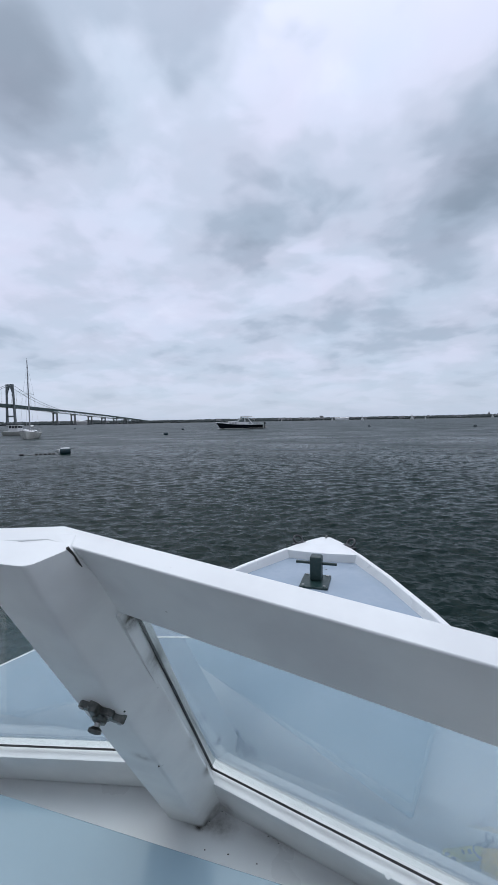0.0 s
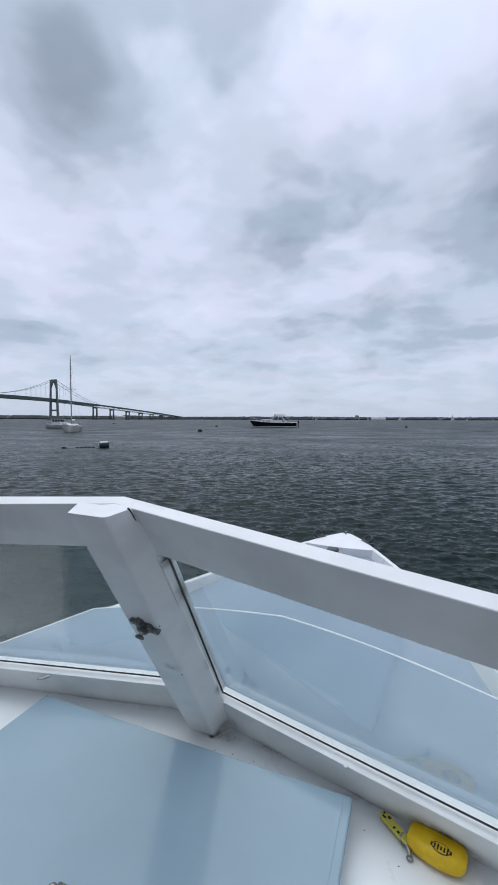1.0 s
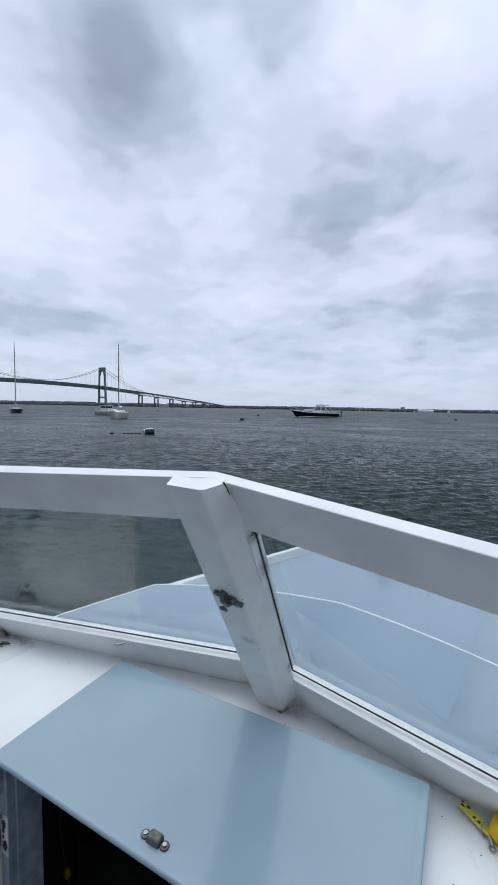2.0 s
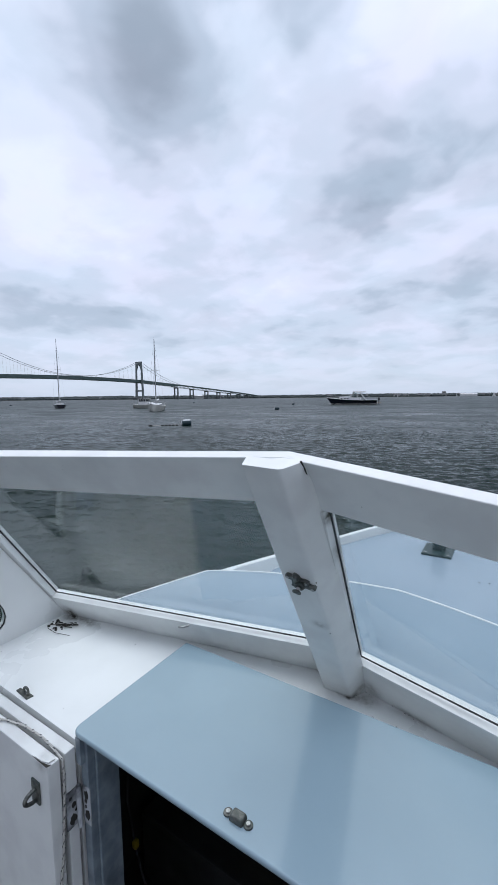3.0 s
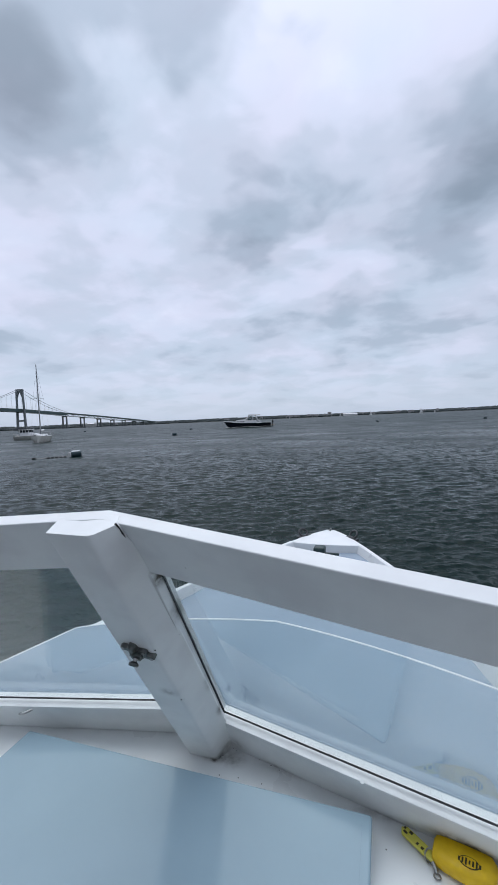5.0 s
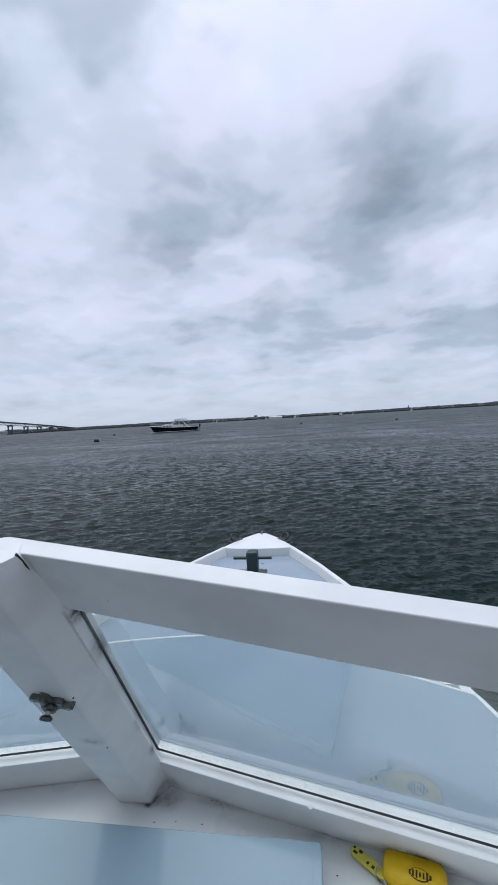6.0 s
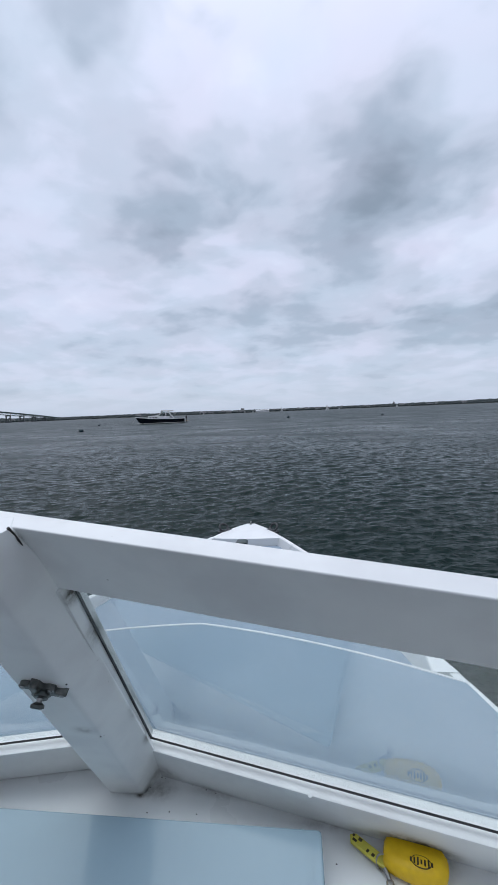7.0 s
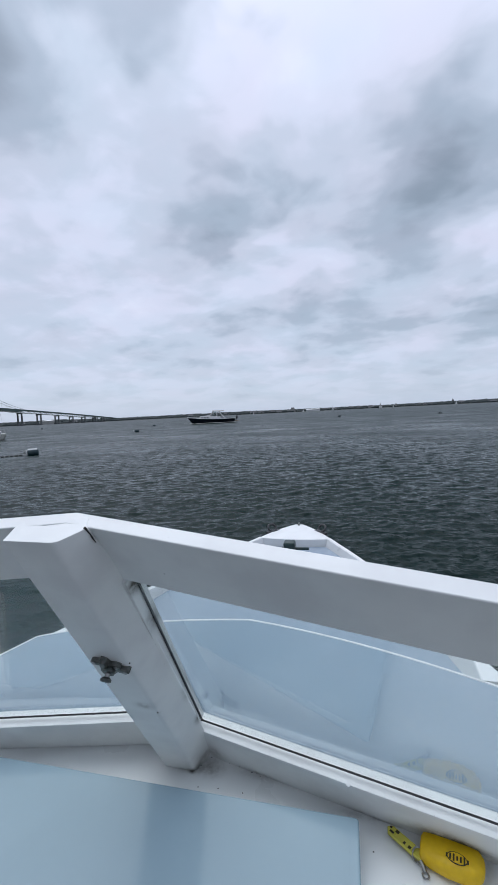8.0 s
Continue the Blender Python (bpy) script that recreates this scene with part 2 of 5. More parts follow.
LIFE_YELLOW = material("yellow_buoyancy_cloth", (0.45, 0.33, 0.01), 0.8, grain=(0.36, 0.26, 0.01), grain_scale=90)
INK = material("black_ink", (0.045, 0.035, 0.012), 0.6)
ROPE_LIGHT = material("pale_rope", (0.55, 0.54, 0.50), 0.85, grain=(0.42, 0.41, 0.38), grain_scale=300, bump=0.5, bump_scale=600)
ROPE_DARK = material("dark_rope_fleck", (0.05, 0.05, 0.06), 0.85)
DEBRIS = material("dry_debris", (0.03, 0.027, 0.022), 0.9)


def glass_material():
    mt = bpy.data.materials.new("clear_glass")
    mt.use_nodes = True
    nt = mt.node_tree
    nt.nodes.clear()
    N, L = nt.nodes.new, nt.links.new
    out = N("ShaderNodeOutputMaterial")
    tr = N("ShaderNodeBsdfTransparent")
    tr.inputs["Color"].default_value = (0.935, 0.965, 0.955, 1)
    gl = N("ShaderNodeBsdfGlossy")
    gl.inputs["Roughness"].default_value = 0.0
    df = N("ShaderNodeBsdfDiffuse")
    df.inputs["Color"].default_value = (0.7, 0.7, 0.72, 1)
    lw = N("ShaderNodeLayerWeight")
    lw.inputs["Blend"].default_value = 0.5
    pw = N("ShaderNodeMath")
    pw.operation = "POWER"
    pw.inputs[1].default_value = 5.0
    L(lw.outputs["Facing"], pw.inputs[0])
    fr = N("ShaderNodeMath")
    fr.operation = "MULTIPLY_ADD"
    fr.inputs[1].default_value, fr.inputs[2].default_value = 0.9, 0.043
    L(pw.outputs[0], fr.inputs[0])
    film = N("ShaderNodeTexNoise")
    film.inputs["Scale"].default_value, film.inputs["Detail"].default_value = 4.0, 6.0
    geo = N("ShaderNodeNewGeometry")
    L(geo.outputs["Position"], film.inputs["Vector"])
    mr = N("ShaderNodeMapRange")
    mr.inputs["From Min"].default_value, mr.inputs["From Max"].default_value = 0.35, 0.75
    mr.inputs["To Min"].default_value, mr.inputs["To Max"].default_value = 0.003, 0.022
    L(film.outputs["Fac"], mr.inputs["Value"])
    m1, m2 = N("ShaderNodeMixShader"), N("ShaderNodeMixShader")
    L(fr.outputs[0], m1.inputs[0])
    L(tr.outputs[0], m1.inputs[1])
    L(gl.outputs[0], m1.inputs[2])
    L(mr.outputs[0], m2.inputs[0])
    L(m1.outputs[0], m2.inputs[1])
    L(df.outputs[0], m2.inputs[2])
    L(m2.outputs[0], out.inputs["Surface"])
    return mt


def water_material():
    mt = bpy.data.materials.new("sea_water")
    mt.use_nodes = True
    nt = mt.node_tree
    b = nt.nodes["Principled BSDF"]
    N, L = nt.nodes.new, nt.links.new
    b.inputs["Base Color"].default_value = (0.004, 0.015, 0.013, 1)
    b.inputs["Specular IOR Level"].default_value = 0.12
    b.inputs["IOR"].default_value = 1.333
    geo = N("ShaderNodeNewGeometry")
    mp = N("ShaderNodeMapping")
    mp.inputs["Rotation"].default_value = (0, 0, radians(WIND))
    mp.inputs["Scale"].default_value = (0.5, 1.0, 1.0)
    L(geo.outputs["Position"], mp.inputs["Vector"])
    last = None
    for sc, st, ds, det in ((0.6, 0.5, 0.16, 5.0), (1.8, 0.7, 0.11, 4.0), (5.0, 1.0, 0.06, 3.0), (15.0, 1.0, 0.018, 3.0)):
        nz = N("ShaderNodeTexNoise")
        nz.inputs["Scale"].default_value, nz.inputs["Detail"].default_value = sc, det
        nz.inputs["Distortion"].default_value = 0.5
        L(mp.outputs[0], nz.inputs["Vector"])
        bp = N("ShaderNodeBump")
        bp.inputs["Strength"].default_value, bp.inputs["Distance"].default_value = st, ds
        L(nz.outputs["Fac"], bp.inputs["Height"])
        if last is not None:
            L(last, bp.inputs["Normal"])
        last = bp.outputs[0]
    L(last, b.inputs["Normal"])
    # far out the ripples are finer than the mesh: their slopes stand in the gloss
    ln = N("ShaderNodeVectorMath")
    ln.operation = "LENGTH"
    L(geo.outputs["Position"], ln.inputs[0])
    lg = N("ShaderNodeMath")
    lg.operation = "LOGARITHM"
    lg.inputs[1].default_value = 10.0
    L(ln.outputs["Value"], lg.inputs[0])
    rm = N("ShaderNodeMapRange")
    rm.interpolation_type = "SMOOTHSTEP"
    rm.inputs["From Min"].default_value, rm.inputs["From Max"].default_value = 0.7, 2.2
    rm.inputs["To Min"].default_value, rm.inputs["To Max"].default_value = 0.12, 0.37
    L(lg.outputs[0], rm.inputs["Value"])
    # gusts: patches where the ripples are steeper or finer
    gm = N("ShaderNodeMapping")
    gm.inputs["Rotation"].default_value, gm.inputs["Scale"].default_value = (0, 0, radians(WIND - 8)), (0.11, 0.17, 1.0)
    L(geo.outputs["Position"], gm.inputs["Vector"])
    gn = N("ShaderNodeTexNoise")
    gn.inputs["Scale"].default_value, gn.inputs["Detail"].default_value, gn.inputs["Roughness"].default_value = 1.0, 6.0, 0.62
    L(gm.outputs[0], gn.inputs["Vector"])
    gr = N("ShaderNodeMapRange")
    gr.inputs["From Min"].default_value, gr.inputs["From Max"].default_value = 0.3, 0.7
    gr.inputs["To Min"].default_value, gr.inputs["To Max"].default_value = -0.12, 0.12
    L(gn.outputs["Fac"], gr.inputs["Value"])
    ga = N("ShaderNodeMath")
    ga.operation, ga.use_clamp = "ADD", True
    L(rm.outputs[0], ga.inputs[0])
    L(gr.outputs[0], ga.inputs[1])
    gx = N("ShaderNodeMath")
    gx.operation = "MAXIMUM"
    gx.inputs[1].default_value = 0.08
    L(ga.outputs[0], gx.inputs[0])
    L(gx.outputs[0], b.inputs["Roughness"])
    return mt


WIND = 4.0
GLASS = glass_material()
WATER = water_material()


# ---- mesh helpers ----
BEVELLED = set()


def finish(bm, bevel=0.0, seg=2, angle=30):
    bmesh.ops.recalc_face_normals(bm, faces=bm.faces)
    BEVELLED.discard(id(bm))
    if bevel:
        BEVELLED.add(id(bm))
        edges = [e for e in bm.edges if len(e.link_faces) == 2 and e.calc_face_angle(0) > radians(angle)]
        bmesh.ops.bevel(bm, geom=edges, offset=bevel, segments=seg, profile=0.5, affect="EDGES", clamp_overlap=True)
    return bm


def part(name, bm, mat, parent=None, label="", smooth=40):
    me = bpy.data.meshes.new(name)
    crisp = id(bm) in BEVELLED
    BEVELLED.discard(id(bm))
    bm.to_mesh(me)
    bm.free()
    for p in me.polygons:
        p.use_smooth = True
    me.set_sharp_from_angle(angle=radians(smooth))
    for mt in (mat if isinstance(mat, (list, tuple)) else (mat,)):
        me.materials.append(mt)
    ob = new(name, me)
    if crisp:
        # bevels shade smoothly, the faces between them stay flat
        wn = ob.modifiers.new("weighted_normals", "WEIGHTED_NORMAL")
        wn.keep_sharp = True
    if parent is not None:
        ob.parent = parent
    if label:
        ob["label"] = label
    return ob


def hexa(a, b, bm=None):
    """A solid between the loops of points a and b."""
    bm = bm or bmesh.new()
    va, vb = [bm.verts.new(p) for p in a], [bm.verts.new(p) for p in b]
    n = len(a)
    bm.faces.new(va[::-1]), bm.faces.new(vb)
    for i in range(n):
        bm.faces.new((va[i], va[(i + 1) % n], vb[(i + 1) % n], vb[i]))
    return bm


def loft(rings, bm=None, closed=True, caps=True):
    bm = bm or bmesh.new()
    rows = [[bm.verts.new(p) for p in r] for r in rings]
    n = len(rows[0])
    for r0, r1 in zip(rows, rows[1:]):
        for i in range(n if closed else n - 1):
            bm.faces.new((r0[i], r0[(i + 1) % n], r1[(i + 1) % n], r1[i]))
    if caps and closed:
        bm.faces.new(rows[0][::-1]), bm.faces.new(rows[-1])
    return bm


def box(x0, x1, y0, y1, z0, z1, bm=None):
    return hexa([(x0, y0, z0), (x1, y0, z0), (x1, y1, z0), (x0, y1, z0)], [(x0, y0, z1), (x1, y0, z1), (x1, y1, z1), (x0, y1, z1)], bm)


def slab(poly, z0, z1, bm=None):
    return hexa([(x, y, z0) for x, y in poly], [(x, y, z1) for x, y in poly], bm)


def tube(path, r, n=8, bm=None, closed=False, radii=None):
    """A round bar along a path of points."""
    bm = bm or bmesh.new()
    pts = [Vector(p) for p in path]
    rings = []
    side = None
    for i, p in enumerate(pts):
        if closed:
            d = pts[(i + 1) % len(pts)] - pts[i - 1]
        else:
            d = pts[min(i + 1, len(pts) - 1)] - pts[max(i - 1, 0)]
        d.normalize()
        if side is None:
            side = d.orthogonal().normalized()
        side = (side - d * side.dot(d)).normalized()
        up = d.cross(side)
        rr = radii[i] if radii else r
        rings.append([bm.verts.new(p + (side * math.cos(k * math.tau / n) + up * math.sin(k * math.tau / n)) * rr) for k in range(n)])
    pairs = list(zip(rings, rings[1:])) + ([(rings[-1], rings[0])] if closed else [])
    for a, b in pairs:
        for k in range(n):
            bm.faces.new((a[k], a[(k + 1) % n], b[(k + 1) % n], b[k]))
    if not closed:
        bm.faces.new(rings[0][::-1]), bm.faces.new(rings[-1])
    return bm


def disc(center, axis, r, h, n=16, bm=None):
    c, a = Vector(center), Vector(axis).normalized()
    return tube([c, c + a * h], r, n, bm)


def thing(name, at=(0, 0, 0), rz=0.0):
    ob = new(name)
    ob.empty_display_size = 0.2
    ob.matrix_world = pose(*at, 0, 0, rz)
    return ob


def interp(table, t):
    xs = [r[0] for r in table]
    return [float(np.interp(t, xs, [r[k] for r in table])) for k in range(1, len(table[0]))]

# ---- water: one sheet to the horizon, waves fading with distance ----
def build_water():
    r = [0.0] + list(np.geomspace(0.6, 2.5, 30)[:-1]) + list(np.geomspace(2.5, 70, 760)[:-1]) + list(np.geomspace(70, 4700, 110))
    ang = np.concatenate([np.radians(np.arange(-78, 46, 0.16)), np.radians(np.linspace(46, 282, 120, endpoint=False))])
    n = len(ang)
    rr, aa = np.meshgrid(np.array(r[1:]), ang, indexing="ij")
    X, Y = (rr * np.sin(aa)).ravel(), (rr * np.cos(aa)).ravel()
    Z = np.zeros_like(X)
    rng = np.random.default_rng(4)
    R = rr.ravel()
    step = np.maximum(R * 0.0046, 0.012)
    for n_lam, lam in enumerate(np.geomspace(0.07, 0.75, 90)):
        th = radians(90 + WIND + (22 if n_lam % 3 else -34)) + rng.normal(0, 0.36)
        k = 2 * np.pi / lam
        amp = 0.0040 * lam ** 0.70 * rng.uniform(0.6, 1.3)
        fade = np.clip((lam / (2.6 * step) - 0.8), 0, 1) * (R < 68)
        ph = k * (X * np.cos(th) + Y * np.sin(th)) + rng.uniform(0, 6.28)
        Z += amp * fade * (np.sin(ph) + 0.3 * np.sin(2 * ph + 0.6))
    Z -= 0.02
    verts = np.vstack([[[0, 0, -0.02]], np.stack([X, Y, Z], 1)])
    m = len(r) - 1
    i, j = np.meshgrid(np.arange(m - 1), np.arange(n), indexing="ij")
    j2 = (j + 1) % n
    quads = np.stack([1 + i * n + j, 1 + (i + 1) * n + j, 1 + (i + 1) * n + j2, 1 + i * n + j2], -1).reshape(-1, 4)[:, ::-1]
    me = bpy.data.meshes.new("water")
    tris = [(0, 1 + (k + 1) % n, 1 + k) for k in range(n)]
    me.from_pydata(verts.tolist(), [], quads.tolist() + tris)
    for p in me.polygons:
        p.use_smooth = True
    me.materials.append(WATER)
    ob = new("water", me)
    tagged(ob, "dark grey-green rippled bay water under cloud", "water", kind="structure")


build_water()

# ---- own boat: a small white and pale blue launch ----
CX = 0.018
# plan of the gunwale: y, half width, height of its edge
SHEER = ((-3.3, 0.90, 1.16), (-2.0, 1.02, 1.19), (-0.9, 1.02, 1.225), (-0.3, 0.985, 1.245), (0.14, 0.925, 1.235), (0.56, 0.825, 1.215), (0.95, 0.715, 1.19), (1.31, 0.60, 1.175),
         (1.7, 0.425, 1.178), (2.03, 0.245, 1.186), (2.2, 0.15, 1.190), (2.31, 0.055, 1.195))


def gunwale(y):
    return interp(SHEER, y)


boat = tagged(thing("motor_launch"), "small white launch with pale blue decks, windscreen and open cabin hatch", "boat")


def build_hull():
    ys = [-3.3, -2.6, -2.0, -1.4, -0.9, -0.6, -0.3, -0.1, 0.14, 0.35, 0.56, 0.75, 0.95, 1.13, 1.31, 1.5, 1.7, 1.87, 2.03, 2.2, 2.31]
    for side, nm in ((-1, "hull_side"), (1, "hull_side")):
        rings = []
        for y in ys:
            w, z = gunwale(y)
            t = max(0.0, (y + 0.9) / 3.21)
            wl = w * (0.93 - 0.42 * t ** 2)
            yb = y - 0.30 * t ** 3
            rings.append([(CX + side * w, y, z - 0.004), (CX + side * (w + 0.006), y, z - 0.05), (CX + side * (w * 0.97 - 0.02 * t), y - 0.05 * t, z - 0.2),
                          (CX + side * (wl + 0.02), yb, 0.35), (CX + side * wl, yb, -0.05), (CX + side * wl * 0.6, yb, -0.35),
                          (CX + side * max(wl * 0.6 - 0.03, 0.0), yb, -0.32), (CX + side * max(wl - 0.03, 0), yb, 0.0), (CX + side * max(w - 0.045, 0.004), y, z - 0.06), (CX + side * max(w - 0.03, 0.005), y, z - 0.004)])
        part(nm, finish(loft(rings)), WHITE, boat)
    part("transom", finish(box(CX - 0.9, CX + 0.9, -3.34, -3.29, -0.2, 1.16), 0.01), WHITE, boat)


build_hull()

FD = 1.13


def build_foredeck():
    ys = [0.50, 0.75, 0.95, 1.13, 1.31, 1.5, 1.7, 1.87, 2.03, 2.10]
    left = [(CX - gunwale(y)[0] + 0.025, y) for y in ys]
    right = [(CX + gunwale(y)[0] - 0.025, y) for y in reversed(ys)]
    part("foredeck", finish(slab(left + right, FD - 0.03, FD)), BLUE_DECK, boat, "pale blue painted sunken foredeck")
    # toe rails, highest at the bow block
    for side in (-1, 1):
        rings = []
        for y in [0.56, 0.7, 0.83, 0.95, 1.05, 1.13, 1.22, 1.31, 1.4, 1.5, 1.6, 1.7, 1.79, 1.87, 1.95, 2.03]:
            w, z = gunwale(y)
            t = 0.030 if y > 0.7 else 0.030 + 0.05 * (0.7 - y) / 0.14
            rings.append([(CX + side * (w + 0.008), y, FD - 0.04), (CX + side * (w + 0.008), y, z - 0.012), (CX + side * (w - 0.002), y, z),
                          (CX + side * (w - t + 0.004), y, z), (CX + side * (w - t), y, z - 0.004), (CX + side * (w - t - 0.010), y, FD - 0.02)])
        part("toe_rail", finish(loft(rings)), WHITE, boat, smooth=25)
    # solid bow block with a hollowed after edge
    aft = [(CX + 0.225 * k / 8, 2.015 - 0.018 * math.cos(k / 8 * math.pi / 2)) for k in range(-8, 9)]
    fwd = [(CX + gunwale(y)[0], y) for y in (2.06, 2.12, 2.2, 2.26, 2.31)]
    tip = [(CX + 0.03, 2.335), (CX - 0.03, 2.335)]
    back = [(2 * CX - x, y) for x, y in reversed(fwd)]
    poly = aft + fwd + tip + back
    b = hexa([(x, y, FD - 0.05) for x, y in poly], [(x, y, 1.183 + 0.035 * max(0, y - 2.0)) for x, y in poly])
    part("bow_block", finish(b, 0.006), WHITE, boat)
    part("stem_fitting", finish(box(CX - 0.006, CX + 0.006, 2.30, 2.345, 1.17, 1.207), 0.002), BRONZE, boat, "small dark metal stem pin")


build_foredeck()


def build_bow_rings():
    for side in (-1, 1):
        c = Vector((CX + side * 0.172, 2.165, 1.195))
        out = Vector((side * 0.74, 0.67, 0)).normalized()
        along = Vector((-out.y, out.x, 0))
        fairlead = part("mooring_ring", tube([c + along * 0.033 * math.cos(a) + Vector((0, 0, 0.016 + 0.022 * math.sin(a))) + out * (0.012 + 0.018 * math.sin(a)) for a in np.linspace(0, math.tau, 24, endpoint=False)], 0.0075, 8, closed=True),
                        GALVANISED, boat, "dark galvanised mooring ring")
        b = bmesh.new()
        p = [c + along * a + out * o for a, o in ((-0.055, -0.016), (0.055, -0.016), (0.055, 0.016), (-0.055, 0.016))]
        hexa([q + Vector((0, 0, -0.018)) for q in p], [q + Vector((0, 0, -0.002)) for q in p], b)
        part("ring_plate", finish(b, 0.004), GALVANISED, fairlead)


build_bow_rings()


def build_bollard():
    x0, x1, y0, y1 = 0.034 - 0.078, 0.034 + 0.078, 1.54, 1.735
    bol = part("mooring_post", finish(box(0.036 - 0.034, 0.036 + 0.034, 1.625, 1.695, FD + 0.008, 1.278), 0.012, 3), GREEN_METAL, boat, "dark green painted square mooring post")
    part("base_plate", finish(box(x0, x1, y0, y1, FD - 0.002, FD + 0.012), 0.005), GREEN_METAL, bol)
    part("cross_bar", finish(tube([(0.036 - 0.115, 1.66, 1.234), (0.036 + 0.115, 1.66, 1.234)], 0.0085, 12), 0.002), GREEN_METAL, bol)
    for px in (x0 + 0.02, x1 - 0.02):
        for py in (y0 + 0.02, y1 - 0.02):
            part("bolt", finish(disc((px, py, FD + 0.010), (0, 0, 1), 0.009, 0.006, 6), 0.001), STEEL, bol)


build_bollard()


# raised cabin top in front of the windscreen, cambered, with a white edge
def trunk_z(x, y):
    u = abs(x - CX)
    edge = gunwale(min(max(y, 0.0), 0.6))[1] + 0.004
    crown = 1.318 - 0.040 * max(0.0, y)
    w = gunwale(y)[0]
    return edge + (crown - edge) * max(0.0, 1 - (u / w) ** 2.2) - 0.012 * (x - CX)


def front_y(u):
    # swept back a little more to starboard
    return 0.680 - (0.12 if u < 0 else 0.165) * (abs(u) / 0.825) ** 1.02


def build_trunk():
    nu, nv = 36, 14
    bm = bmesh.new()
    rows = []
    for i in range(nu + 1):
        f = -1 + 2 * i / nu
        col = []
        for j in range(nv + 1):
            v = j / nv
            y0 = 0.062 - 0.235 * abs(f) * 0.93
            y = y0 + v * (front_y(f * 0.825) - y0)
            w = gunwale(y)[0]
            x = CX + f * (w - 0.002)
            col.append((x, y, trunk_z(x, y)))
        rows.append(col)
    top = [[bm.verts.new(p) for p in col] for col in rows]
    bot = [[bm.verts.new((p[0], p[1], p[2] - 0.025)) for p in col] for col in rows]
    for i in range(nu):
        for j in range(nv):
            bm.faces.new((top[i][j], top[i + 1][j], top[i + 1][j + 1], top[i][j + 1]))
            bm.faces.new((bot[i][j + 1], bot[i + 1][j + 1], bot[i + 1][j], bot[i][j]))
    for j in range(nv):
        bm.faces.new((top[0][j + 1], bot[0][j + 1], bot[0][j], top[0][j]))
        bm.faces.new((top[nu][j], bot[nu][j], bot[nu][j + 1], top[nu][j + 1]))
    for i in range(nu):
        bm.faces.new((top[i][0], bot[i][0], bot[i + 1][0], top[i + 1][0]))
        bm.faces.new((top[i + 1][nv], bot[i + 1][nv], bot[i][nv], top[i][nv]))
    part("cabin_top", finish(bm), BLUE_TOP, boat, "glossy pale blue cabin top")
    # rounded white edging along the front and both sides
    path = []
    for k in range(12):
        y = -0.15 + (front_y(-0.825) + 0.15) * k / 11
        w = gunwale(y)[0]
        path.append((CX - w, y, trunk_z(CX - w, y) - 0.004))
    for k in range(1, 24):
        u = -0.825 + 1.65 * k / 24
        y = front_y(u)
        path.append((CX + u, y, trunk_z(CX + u, y) - 0.003))
    for k in range(12):
        y = front_y(0.825) - (front_y(0.825) + 0.15) * k / 11
        w = gunwale(y)[0]
        path.append((CX + w, y, trunk_z(CX + w, y) - 0.004))
    part("deck_edging", tube(path, 0.0065, 8), WHITE, boat, "narrow white rounded deck edge")
    # face of the step down to the foredeck
    rings = []
    for k in range(25):
        u = -0.82 + 1.64 * k / 24
        y = front_y(u)
        z = trunk_z(CX + u, y) - 0.01
        rings.append([(CX + u, y, FD - 0.02), (CX + u, y - 0.03, FD - 0.02), (CX + u, y - 0.03, z - 0.02), (CX + u, y - 0.002, z)])
    part("cabin_front", finish(loft(rings)), WHITE, boat)


build_trunk()

# dash aft of the windscreen and the bulkhead with the companionway
DASH = 1.322
HX0, HX1, HY0, HY1, HZ = -0.372, 0.388, -0.432, -0.082, 1.363


def dash_z(x):
    return DASH - 0.020 * x


